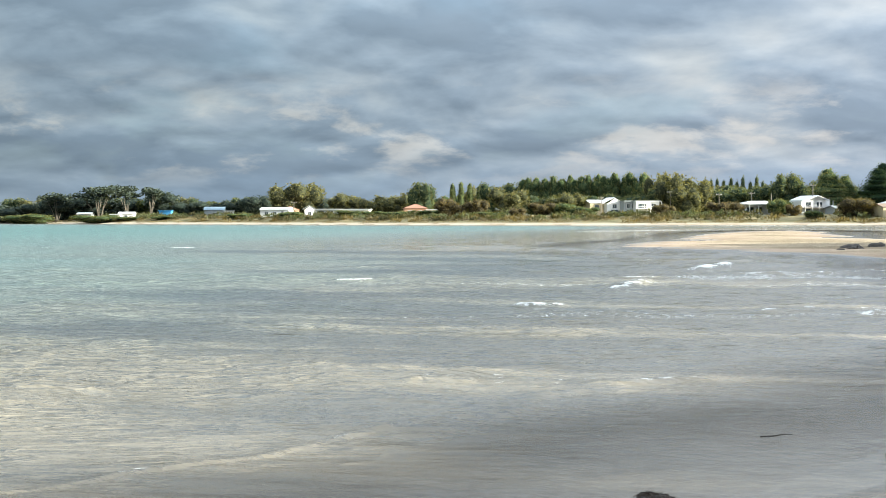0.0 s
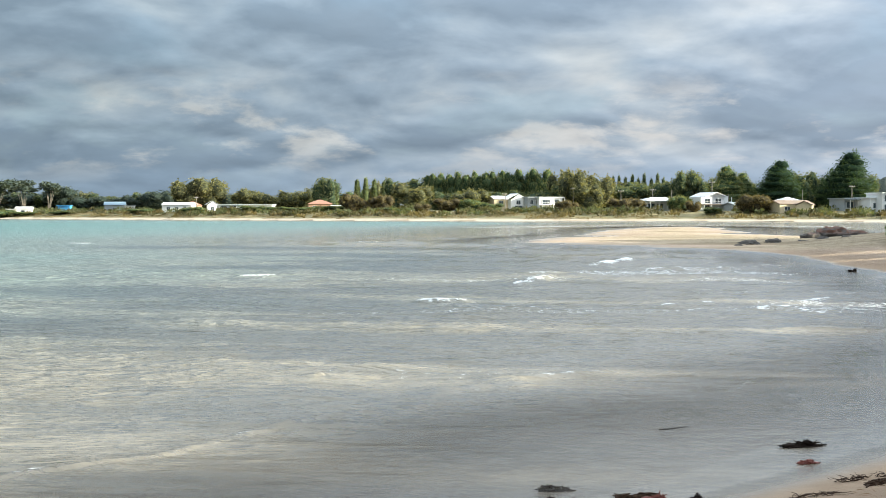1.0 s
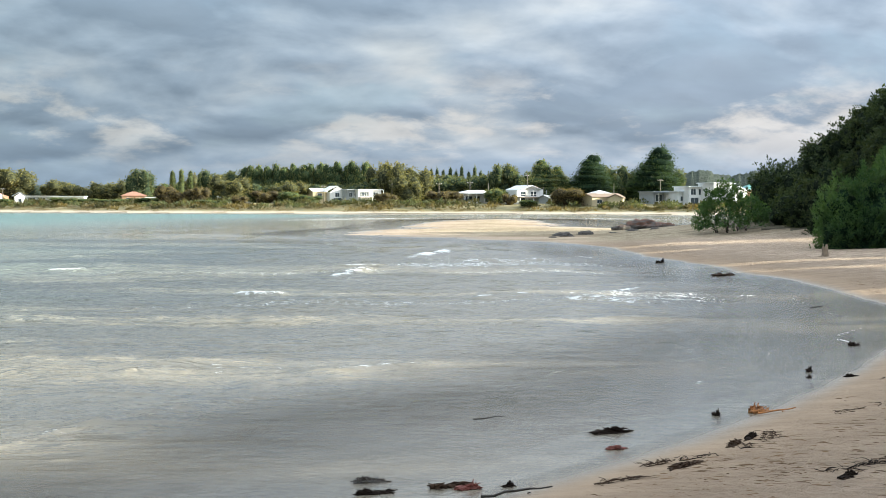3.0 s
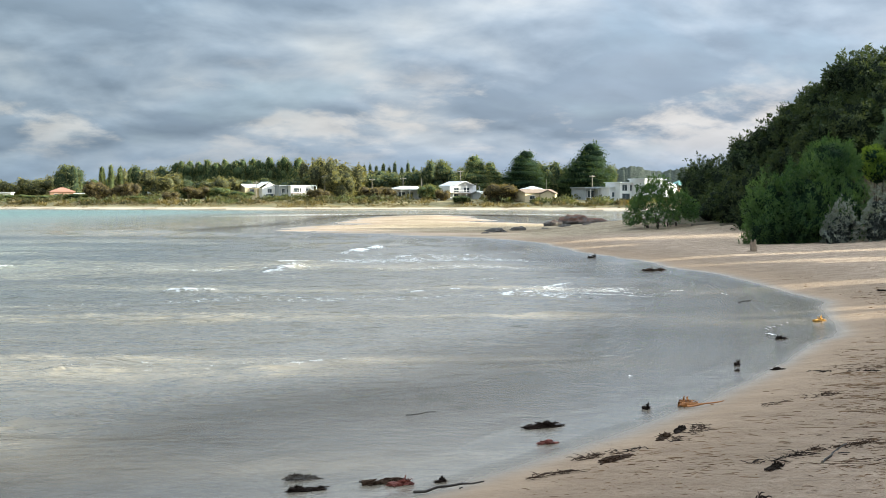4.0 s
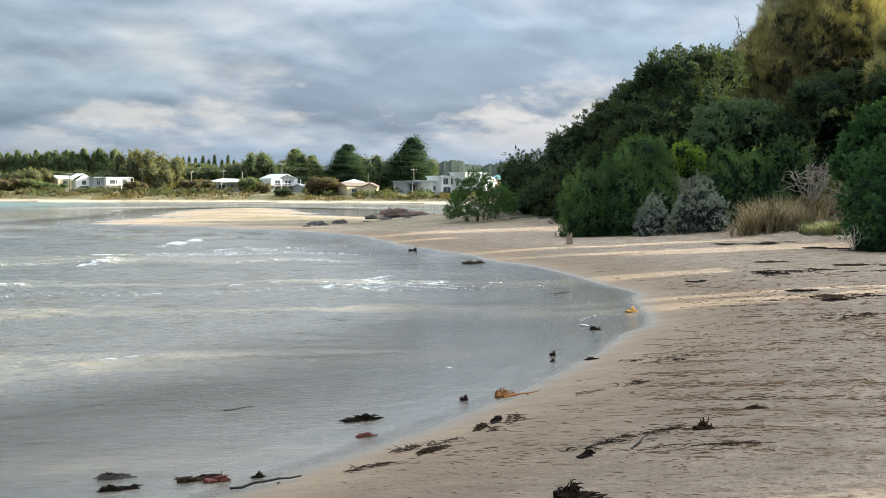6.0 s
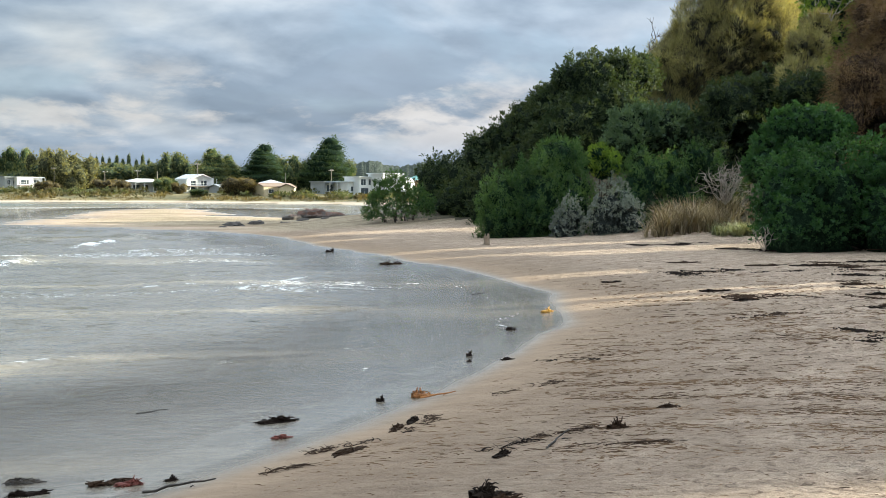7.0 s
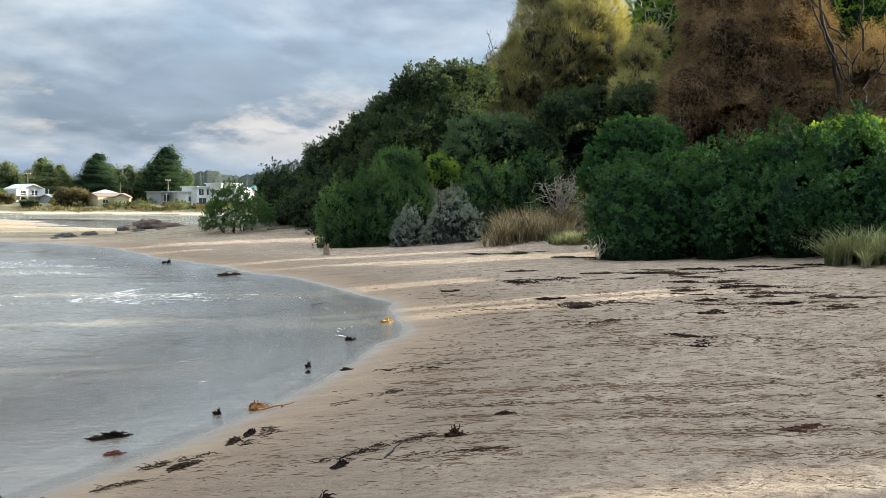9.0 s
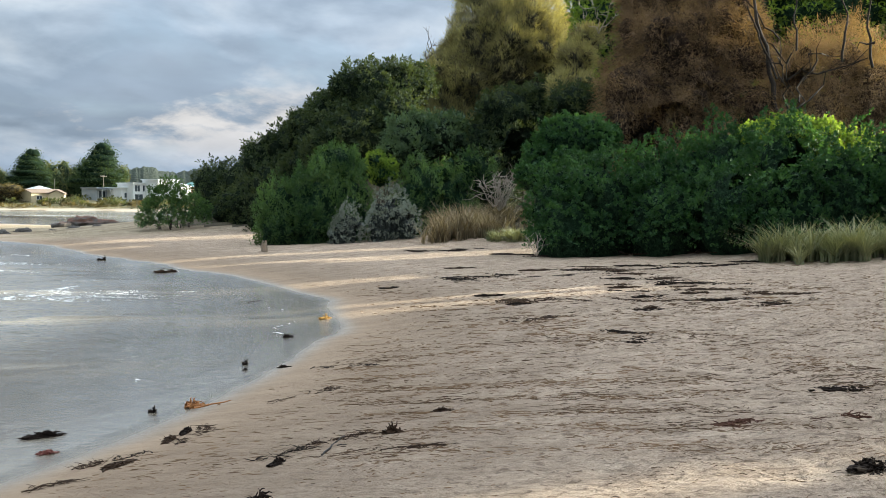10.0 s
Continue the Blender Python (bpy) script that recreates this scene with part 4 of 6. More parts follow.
def grass_tuft(lobes, count, mat, label, seed, tall, lean=0.5, name="marram_grass"):
    """Blades that arch up and over from a foot."""
    rng = np.random.RandomState(seed)
    lob = np.array(lobes)
    pick = rng.randint(0, len(lob), count)
    a, q = rng.uniform(0, 6.28, count), np.sqrt(rng.uniform(0, 1, count))
    tufts = 26 * len(lob)
    ta, tq, home = rng.uniform(0, 6.28, tufts), np.sqrt(rng.uniform(0, 1, tufts)), rng.randint(0, len(lob), tufts)
    own = rng.randint(0, tufts, count)
    pick, q = home[own], 0.9 * tq[own]
    x = lob[pick, 0] + np.cos(ta[own]) * tq[own] * lob[pick, 2] + rng.normal(0, 0.05, count)
    y = lob[pick, 1] + np.sin(ta[own]) * tq[own] * lob[pick, 2] + rng.normal(0, 0.05, count)
    z = height(x, y)
    w = rng.normal(0, lean, (count, 2)) + np.stack([np.cos(a), np.sin(a)], 1) * lean * 0.5
    size = rng.uniform(0.55, 1.1, tufts)[own]
    h = tall * size * rng.uniform(0.55, 1.1, count) * (1.0 - 0.35 * q * q)
    v = []
    side = unit(np.stack([-w[:, 1] + 0.01, w[:, 0], 0 * a], 1)) * 0.028
    for k in range(4):
        t = k / 3
        c = np.stack([x + w[:, 0] * h * t * t, y + w[:, 1] * h * t * t, z - 0.03 + h * (t - 0.22 * t * t)], 1)
        thin = 1.0 - 0.85 * t
        v += [c - side * thin, c + side * thin]
    v = np.stack(v, 1).reshape(-1, 3)
    b = np.arange(count)[:, None] * 8
    f = np.concatenate([b + np.array([[2 * k, 2 * k + 1, 2 * k + 3, 2 * k + 2]]) for k in range(3)])
    return tagged(new(name, mesh_from(name, v, f, mat)), label, "grass", kind="stuff")


grass_tuft([(39.59, 31.88, 1.1), (39.45, 30.23, 1.2), (40.37, 29.21, 1.3), (41.74, 28.51, 1.3), (45.57, 35.54, 1.1), (49.25, 35.39, 1.3)], 6500, GRASS_GREEN, "tufts of grey-green marram grass on the dune's foot", 31, 1.9)
grass_tuft([(41.74, 57.51, 0.9), (42.91, 57.28, 1.1), (44.07, 57.02, 1.1), (44.62, 55.96, 1.0), (44.31, 58.1, 1.2), (45.92, 58.12, 1.4), (43.3, 58.86, 1.0)], 1700, GRASS_DRY, "dry straw-coloured grass tussocks between shrubs", 32, 2.3, 0.5)
grass_tuft([(45.33, 61.08, 1.4), (46.95, 60.49, 1.5), (47.93, 59.08, 1.4)], 1500, GRASS_DRY, "tall dry grass and dead stalks behind tussocks", 34, 2.6, 0.4)
grass_tuft([(43.18, 53.91, 0.8), (43.33, 53.15, 0.8), (43.36, 52.48, 0.6)], 1500, GRASS_GREEN, "grey-green beach grass beside dry tussocks", 33, 0.9)

# ================= the far shore =================
FAR_LIB = {}


def far_tree(kind, x, y, z0, top, half, mat, label, seed):
    """A tree across the water: trunk and a crown of leaf clumps. Trees of one kind share their shape."""
    tall = top - z0
    key = (kind, mat.name, seed % 3)
    if key not in FAR_LIB:
        rng = np.random.RandomState(seed)
        if kind == "poplar":
            lobes = [(rng.normal(0, 0.1), rng.normal(0, 0.1), 0.16 + 0.13 * k, 0.62 * w, 0.62 * w, 0.13) for k, w in enumerate((0.9, 1.05, 1.15, 1.2, 1.15, 0.9))]
            count, leaf, core = 450, 0.045, 0.9
        elif kind == "pine":
            lobes = [(rng.normal(0, 0.14) * w, rng.normal(0, 0.14) * w, 0.14 + 0.1 * k, w * rng.uniform(0.85, 1.1), w * rng.uniform(0.85, 1.1), 0.095) for k, w in enumerate((0.72, 0.95, 1.0, 0.92, 0.86, 0.74, 0.62, 0.5, 0.3))]
            count, leaf, core = 2400, 0.030, 0.93
        elif kind == "gum":
            lobes = [(rng.uniform(-0.7, 0.7), rng.uniform(-0.5, 0.5), rng.uniform(0.62, 0.92), rng.uniform(0.22, 0.42), 0.35, 0.075) for k in range(8)]
            count, leaf, core = 420, 0.075, 0.7
        else:
            lobes = [((0.35 + 0.25 * (k % 2)) * math.cos(2.4 * k) * (k > 0), (0.35 + 0.25 * (k % 2)) * math.sin(2.4 * k) * (k > 0), (0.26, 0.72, 0.35, 0.6, 0.3, 0.66, 0.45, 0.55, 0.32)[k] + rng.uniform(-0.05, 0.05),
                      rng.uniform(0.32, 0.5), rng.uniform(0.32, 0.5), rng.uniform(0.2, 0.29)) for k in range(9)]
            count, leaf, core = 800, 0.05, 0.92
        p, d = lobe_points(lobes, count, rng, -0.8)
        p, d = np.repeat(p, 3, 0), np.repeat(d, 3, 0)
        p = p + rng.normal(0, 0.03, p.shape) * (1.6, 1.6, 0.7)
        way = unit(d + 0.7 * rng.normal(size=d.shape) + (0, 0, 0.4))
        k = len(p)
        side = unit(np.cross(way, rng.normal(size=(k, 3))))
        s = leaf * rng.uniform(0.6, 1.3, (k, 1))
        sx = np.array([1.8, 1.8, 0.75])
        v = np.stack([p, p + (way * 0.5 + side * 0.42) * s * sx, p + way * s * sx, p + (way * 0.5 - side * 0.42) * s * sx], 1).reshape(-1, 3)
        crown = mesh_from("crown", v, np.arange(4 * k).reshape(-1, 4), mat)
        inner = core_mesh_free(lobes, core, FAR_HEARTS[mat.name])
        paths = [([(0, 0, -0.05), (0.03, 0.02, 0.25), (0, 0, 0.7)], 0.025 if kind == "gum" else 0.06, 0.012)]
        if kind == "gum":
            for l in lobes:
                paths.append(([(0.1 * l[0], 0.1 * l[1], -0.02), (0.45 * l[0] + 0.05, 0.4 * l[1], 0.35), (l[0], l[1], l[2])], 0.019, 0.008))
        trunk = limb_mesh("trunk", paths, BARK_PALE if kind == "gum" else BARK, 6)
        FAR_LIB[key] = (crown, inner, trunk)
    crown, inner, trunk = FAR_LIB[key]
    thing = tagged(new("pine_tree" if kind == "pine" else "poplar_tree" if kind == "poplar" else "gum_tree" if kind == "gum" else "far_tree"), label, "tree", "trees on the far shore")
    thing.location, thing.scale = (x, y, z0), (half, half, tall)
    thing.rotation_euler[2] = seed * 1.7
    part("crown", crown, thing), tagged(part("shade_core", inner, thing), kind="stuff"), part("trunk", trunk, thing)
    return thing


def core_mesh_free(lobes, shrink, mat):
    global LANES
    keep, LANES = LANES, []
    me = core_mesh("shade_core", lobes, shrink, mat, 7, 11)
    LANES = keep
    return me


def row_of_trees(kind, mat, label, seed, *rows):
    for k, (x, y, top, half) in enumerate(rows):
        far_tree(kind, x, y, ground_z(x, y) - 0.2, top, half, mat, label, seed + k)


R_T = row_of_trees
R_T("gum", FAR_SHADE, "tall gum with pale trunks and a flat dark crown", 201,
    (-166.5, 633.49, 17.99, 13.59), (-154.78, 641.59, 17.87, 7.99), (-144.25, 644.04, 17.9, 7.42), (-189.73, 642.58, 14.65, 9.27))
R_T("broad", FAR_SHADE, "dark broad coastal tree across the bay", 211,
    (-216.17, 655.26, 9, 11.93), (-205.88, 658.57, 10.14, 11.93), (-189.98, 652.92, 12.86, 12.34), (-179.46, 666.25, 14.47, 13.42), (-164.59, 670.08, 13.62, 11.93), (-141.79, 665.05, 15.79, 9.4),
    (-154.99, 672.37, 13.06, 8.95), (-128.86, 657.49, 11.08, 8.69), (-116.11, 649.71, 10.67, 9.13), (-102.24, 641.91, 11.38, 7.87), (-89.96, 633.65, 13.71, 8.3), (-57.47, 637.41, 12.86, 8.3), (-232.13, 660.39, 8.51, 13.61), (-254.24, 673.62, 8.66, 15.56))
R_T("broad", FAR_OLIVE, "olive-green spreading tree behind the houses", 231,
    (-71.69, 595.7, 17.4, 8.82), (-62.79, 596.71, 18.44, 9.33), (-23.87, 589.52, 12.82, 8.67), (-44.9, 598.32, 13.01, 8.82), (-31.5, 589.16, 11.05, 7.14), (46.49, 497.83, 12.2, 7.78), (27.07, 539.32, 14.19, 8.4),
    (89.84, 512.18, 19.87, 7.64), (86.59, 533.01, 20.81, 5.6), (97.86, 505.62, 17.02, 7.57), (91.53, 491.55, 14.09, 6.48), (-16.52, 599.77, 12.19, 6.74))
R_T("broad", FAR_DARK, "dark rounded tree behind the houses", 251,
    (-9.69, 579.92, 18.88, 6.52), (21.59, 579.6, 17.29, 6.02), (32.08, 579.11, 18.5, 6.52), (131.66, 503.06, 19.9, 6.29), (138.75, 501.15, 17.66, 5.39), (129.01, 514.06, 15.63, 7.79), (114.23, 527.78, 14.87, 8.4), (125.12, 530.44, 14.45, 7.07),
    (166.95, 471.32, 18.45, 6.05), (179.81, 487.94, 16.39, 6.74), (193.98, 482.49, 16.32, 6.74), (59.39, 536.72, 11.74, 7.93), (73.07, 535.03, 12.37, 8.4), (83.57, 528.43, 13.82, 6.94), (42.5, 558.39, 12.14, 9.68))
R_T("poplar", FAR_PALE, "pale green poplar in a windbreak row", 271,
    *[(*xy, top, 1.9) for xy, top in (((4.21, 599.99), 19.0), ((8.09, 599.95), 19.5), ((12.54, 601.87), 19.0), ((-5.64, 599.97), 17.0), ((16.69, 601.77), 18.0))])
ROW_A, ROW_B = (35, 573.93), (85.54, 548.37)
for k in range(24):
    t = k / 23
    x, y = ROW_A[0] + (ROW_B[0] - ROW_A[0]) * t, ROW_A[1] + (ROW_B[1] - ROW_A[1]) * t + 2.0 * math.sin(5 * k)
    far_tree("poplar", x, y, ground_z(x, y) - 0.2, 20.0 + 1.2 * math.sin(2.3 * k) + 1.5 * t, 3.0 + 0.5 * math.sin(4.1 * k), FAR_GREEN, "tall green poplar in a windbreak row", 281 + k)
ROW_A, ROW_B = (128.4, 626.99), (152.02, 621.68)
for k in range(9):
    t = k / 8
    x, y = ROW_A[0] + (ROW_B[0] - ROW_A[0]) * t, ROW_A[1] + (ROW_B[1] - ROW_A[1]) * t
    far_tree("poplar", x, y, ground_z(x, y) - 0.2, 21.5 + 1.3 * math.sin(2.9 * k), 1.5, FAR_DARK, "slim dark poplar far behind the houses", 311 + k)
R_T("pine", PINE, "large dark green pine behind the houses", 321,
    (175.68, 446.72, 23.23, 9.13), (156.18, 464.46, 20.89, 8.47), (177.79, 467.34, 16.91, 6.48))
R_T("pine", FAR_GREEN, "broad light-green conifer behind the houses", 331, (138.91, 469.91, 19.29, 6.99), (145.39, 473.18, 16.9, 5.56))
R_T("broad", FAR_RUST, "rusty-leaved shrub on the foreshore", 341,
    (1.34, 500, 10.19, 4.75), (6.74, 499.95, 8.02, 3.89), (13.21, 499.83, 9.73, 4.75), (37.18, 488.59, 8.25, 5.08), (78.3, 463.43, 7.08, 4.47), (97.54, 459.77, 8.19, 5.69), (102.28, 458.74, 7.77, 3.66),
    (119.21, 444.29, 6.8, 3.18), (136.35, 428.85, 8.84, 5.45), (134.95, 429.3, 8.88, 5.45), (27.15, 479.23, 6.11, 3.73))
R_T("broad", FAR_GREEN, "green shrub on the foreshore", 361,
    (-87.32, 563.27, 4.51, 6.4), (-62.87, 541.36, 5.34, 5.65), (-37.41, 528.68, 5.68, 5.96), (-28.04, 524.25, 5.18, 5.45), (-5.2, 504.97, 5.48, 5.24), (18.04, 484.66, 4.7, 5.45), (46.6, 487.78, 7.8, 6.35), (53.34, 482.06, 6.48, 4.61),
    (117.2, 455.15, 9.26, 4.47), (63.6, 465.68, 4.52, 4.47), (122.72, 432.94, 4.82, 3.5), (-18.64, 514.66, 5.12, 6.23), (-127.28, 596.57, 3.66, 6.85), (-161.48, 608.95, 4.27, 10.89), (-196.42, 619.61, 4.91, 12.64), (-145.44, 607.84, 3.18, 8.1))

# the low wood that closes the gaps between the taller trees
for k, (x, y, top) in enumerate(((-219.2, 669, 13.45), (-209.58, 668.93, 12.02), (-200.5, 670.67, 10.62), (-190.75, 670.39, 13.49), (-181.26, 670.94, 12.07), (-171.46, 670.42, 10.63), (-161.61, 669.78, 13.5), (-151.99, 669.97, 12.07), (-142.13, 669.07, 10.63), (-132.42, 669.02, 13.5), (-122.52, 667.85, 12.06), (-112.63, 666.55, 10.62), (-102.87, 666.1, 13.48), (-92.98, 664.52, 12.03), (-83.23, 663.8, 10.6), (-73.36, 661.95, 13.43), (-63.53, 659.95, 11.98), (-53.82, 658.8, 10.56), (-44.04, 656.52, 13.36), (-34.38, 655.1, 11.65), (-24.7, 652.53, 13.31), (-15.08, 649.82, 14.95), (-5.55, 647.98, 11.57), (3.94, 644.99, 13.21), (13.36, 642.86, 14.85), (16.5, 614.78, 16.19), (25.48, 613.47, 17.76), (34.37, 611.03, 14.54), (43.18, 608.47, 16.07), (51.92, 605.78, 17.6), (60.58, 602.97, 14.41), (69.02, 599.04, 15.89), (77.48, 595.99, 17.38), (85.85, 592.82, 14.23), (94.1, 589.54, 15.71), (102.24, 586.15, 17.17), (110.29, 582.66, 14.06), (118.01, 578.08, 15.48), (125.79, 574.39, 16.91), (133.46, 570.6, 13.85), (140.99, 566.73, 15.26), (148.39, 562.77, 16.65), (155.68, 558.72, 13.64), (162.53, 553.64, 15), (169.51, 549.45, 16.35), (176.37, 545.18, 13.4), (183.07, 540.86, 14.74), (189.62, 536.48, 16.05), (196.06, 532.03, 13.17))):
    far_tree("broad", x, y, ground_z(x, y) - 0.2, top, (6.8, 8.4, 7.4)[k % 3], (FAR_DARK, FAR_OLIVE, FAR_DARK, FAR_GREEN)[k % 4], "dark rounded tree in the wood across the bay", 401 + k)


def box(bm_list, x0, x1, y0, y1, z0, z1):
    """Add a box to a list of (vertices, faces)."""
    b = sum(len(v) for v, f in bm_list)
    v = [(x, y, z) for x in (x0, x1) for y in (y0, y1) for z in (z0, z1)]
    f = [(b + i for i in q) for q in ((0, 1, 3, 2), (4, 6, 7, 5), (0, 4, 5, 1), (2, 3, 7, 6), (0, 2, 6, 4), (1, 5, 7, 3))]
    bm_list.append((v, [tuple(q) for q in f]))
    return bm_list


def boxes_mesh(name, mat, *sizes):
    parts = []
    for s in sizes:
        box(parts, *s)
    return mesh_from(name, [q for v, f in parts for q in v], [q for v, f in parts for q in f], mat)


def gable_mesh(name, mat, w, d, z, rise, over=0.4, thick=0.18, along="x"):
    """A pitched roof with two slopes of some thickness."""
    a, b = (w / 2 + over, d / 2 + over)
    if along == "y":
        a, b = b, a
    v = []
    for dz in (0, thick):
        v += [(-a, -b, z + dz), (a, -b, z + dz), (a, 0, z + rise + dz), (-a, 0, z + rise + dz), (a, b, z + dz), (-a, b, z + dz)]
    if along == "y":
        v = [(-y, x, q) for x, y, q in v]
    f = [(6, 7, 8, 9), (9, 8, 10, 11), (3, 2, 1, 0), (5, 4, 2, 3), (0, 1, 7, 6), (5, 11, 10, 4)]
    return mesh_from(name, v, f + [(1, 2, 8, 7), (2, 4, 10, 8), (0, 6, 9, 3), (3, 9, 11, 5)], mat)


def hip_mesh(name, mat, w, d, z, rise, over=0.5):
    a, b, r = w / 2 + over, d / 2 + over, max(w - d, 0.6) / 2
    v = [(-a, -b, z), (a, -b, z), (a, b, z), (-a, b, z), (-r, 0, z + rise), (r, 0, z + rise), (r, 0.02, z + rise), (-r, 0.02, z + rise)]
    return mesh_from(name, v, [(0, 1, 5, 4), (2, 3, 7, 6), (1, 2, 6, 5), (3, 0, 4, 7), (4, 5, 6, 7), (3, 2, 1, 0)], mat)


def window(parent, x, z, w, h, y, mat_frame=WHITE, side="front"):
    """A window with its frame and pane; side walls take it turned."""
    fr = boxes_mesh("window", mat_frame, (x - w / 2 - 0.07, x + w / 2 + 0.07, y - 0.05, y + 0.03, z - 0.07, z), (x - w / 2 - 0.07, x + w / 2 + 0.07, y - 0.05, y + 0.03, z + h, z + h + 0.07),
                    (x - w / 2 - 0.07, x - w / 2, y - 0.05, y + 0.03, z, z + h), (x + w / 2, x + w / 2 + 0.07, y - 0.05, y + 0.03, z, z + h), (x - 0.03, x + 0.03, y - 0.045, y + 0.03, z, z + h))
    frame_ob = part("window", fr, parent)
    part("pane", boxes_mesh("pane", GLASS, (x - w / 2, x + w / 2, y - 0.02, y + 0.02, z, z + h)), frame_ob)


def house(x, y, yaw, w, d, h, wall, roof, kind, label, windows=(), rise=1.5, foot=0.0, extra=None):
    """A house: walls, roof and each window; front faces -y before it is turned."""
    z = ground_z(x, y) - 0.25 + foot
    thing = tagged(new("house"), label, "house", "houses on the far shore")
    thing.location, thing.rotation_euler = (x, y, z), (0, 0, radians(yaw))
    part("wall", boxes_mesh("wall", wall, (-w / 2, w / 2, -d / 2, d / 2, -1.0, h)), thing)
    if kind == "gable":
        part("roof", gable_mesh("roof", roof, w, d, h, rise), thing)
        for q in (-w / 2, w / 2):
            part("gable_wall", mesh_from("gable_wall", [(q, -d / 2, h), (q, d / 2, h), (q, 0, h + rise * 0.85), (q * 0.98, -d / 2, h), (q * 0.98, d / 2, h), (q * 0.98, 0, h + rise * 0.85)], [(0, 1, 2), (3, 5, 4), (0, 2, 5), (0, 5, 3), (2, 1, 4), (2, 4, 5)], wall), thing)
    elif kind == "front_gable":
        part("roof", gable_mesh("roof", roof, d, w, h, rise, along="y"), thing)
        part("gable_wall", mesh_from("gable_wall", [(-w / 2, -d / 2, h), (w / 2, -d / 2, h), (0, -d / 2, h + rise * 0.85)], [(0, 1, 2)], wall), thing)
    elif kind == "hip":
        part("roof", hip_mesh("roof", roof, w, d, h, rise), thing)
    else:
        part("roof", boxes_mesh("roof", roof, (-w / 2 - 0.5, w / 2 + 0.5, -d / 2 - 0.7, d / 2 + 0.3, h, h + 0.3)), thing)
    for wx, wz, ww, wh in windows:
        window(thing, wx, wz, ww, wh, -d / 2 - 0.02)
    if extra:
        extra(thing, w, d, h)
    return thing


def deck(thing, w, d, h):
    """A raised deck with posts and a rail in front."""
    part("deck", boxes_mesh("deck", DECK, (-w / 2, w / 2, -d / 2 - 2.4, -d / 2, h * 0.45, h * 0.45 + 0.2)), thing)
    part("rail", boxes_mesh("rail", WHITE, (-w / 2, w / 2, -d / 2 - 2.4, -d / 2 - 2.3, h * 0.45 + 1.0, h * 0.45 + 1.1)), thing)
    for k in range(5):
        px = -w / 2 + 0.1 + k * (w - 0.2) / 4
        part("post", boxes_mesh("post", WHITE, (px - 0.07, px + 0.07, -d / 2 - 2.38, -d / 2 - 2.24, -1.0, h)), thing)


def veranda(thing, w, d, h):
    """A veranda roof on posts."""
    part("veranda_roof", boxes_mesh("veranda_roof", ROOF_GREY, (-w / 2, w / 2, -d / 2 - 3.0, -d / 2, h - 0.35, h - 0.2)), thing)
    for k in range(5):
        px = -w / 2 + 0.1 + k * (w - 0.2) / 4
        part("post", boxes_mesh("post", WHITE, (px - 0.08, px + 0.08, -d / 2 - 2.95, -d / 2 - 2.8, -1.0, h - 0.35)), thing)


house(-71.77, 565.46, -8, 12.5, 8, 2.9, WHITE, ROOF_WHITE, "gable", "low white cottage with a pale roof", ((-3.5, 0.7, 1.6, 1.3), (0, 0.7, 1.6, 1.3), (3.5, 0.2, 1.0, 2.0)), 1.0)
house(-68.55, 586, -8, 6.5, 8, 3.2, BRICK, ROOF_RED, "hip", "small house with red roof beside a cottage", (), 1.8)
house(-56.99, 557.09, 10, 4.0, 5, 3.0, WHITE, ROOF_GREY, "front_gable", "little white gabled boat shed", ((0, 0.5, 1.2, 1.6),), 1.6)
house(-50.49, 559.73, -5, 14.0, 8, 2.9, GREY_WALL, ROOF_WHITE, "flat", "long low white-roofed beach house with dark windows", ((-4.5, 0.5, 2.4, 1.9), (-1, 0.5, 2.4, 1.9), (3, 0.5, 2.4, 1.9)))
house(-37.61, 558.74, -5, 13.0, 8, 3.4, WHITE, ROOF_WHITE, "flat", "long low white beach house", ((-4, 0.8, 2.6, 1.7), (0.5, 0.8, 1.6, 1.5)))
house(-11.49, 544.88, 5, 9.5, 8, 3.0, BRICK, ROOF_RED, "hip", "brick house with a terracotta roof", ((-2.5, 0.6, 1.5, 1.5), (1.5, 0.6, 1.5, 1.5)), 1.7)
house(-4.43, 544.98, 5, 5.0, 6, 2.4, CREAM, ROOF_WHITE, "flat", "cream garage beside a brick house", ())
house(25.44, 539.4, 0, 7.0, 7, 2.7, WHITE, ROOF_WHITE, "gable", "small white house among shrubs", ((0, 0.7, 1.6, 1.2),), 0.8)
house(57.11, 496.73, 16, 5.5, 7, 4.8, CREAM, ROOF_WHITE, "gable", "cream two-storey house with a pale roof", ((0, 2.9, 1.6, 1.2),), 1.2)
house(63.45, 495.96, 16, 6.0, 8, 4.4, WHITE, ROOF_WHITE, "front_gable", "white house with a steep front gable", ((0, 2.6, 1.6, 1.5), (0, 0.3, 3.0, 1.8)), 2.2)
house(69.06, 493.19, 16, 5.0, 8, 5.6, GREY_WALL, ROOF_GREY, "flat", "grey-blue wing of a modern beach house", ((-1, 3.0, 1.2, 1.6), (1.2, 3.0, 1.2, 1.6), (0, 0.3, 2.6, 2.0)))
house(75.31, 492.27, 16, 9.5, 8, 5.4, WHITE, ROOF_WHITE, "flat", "white two-storey modern beach house with a balcony", ((-2.2, 3.0, 3.4, 1.6), (2.4, 3.2, 1.8, 1.3)), extra=deck)
house(112.13, 466.72, 16, 14.0, 8, 3.6, WHITE, ROOF_WHITE, "hip", "white bungalow with wide eaves and veranda", ((-5, 0.9, 2.6, 1.6), (-1.5, 0.9, 2.2, 1.6), (3, 0.4, 2.2, 2.0)), 1.2, extra=veranda)
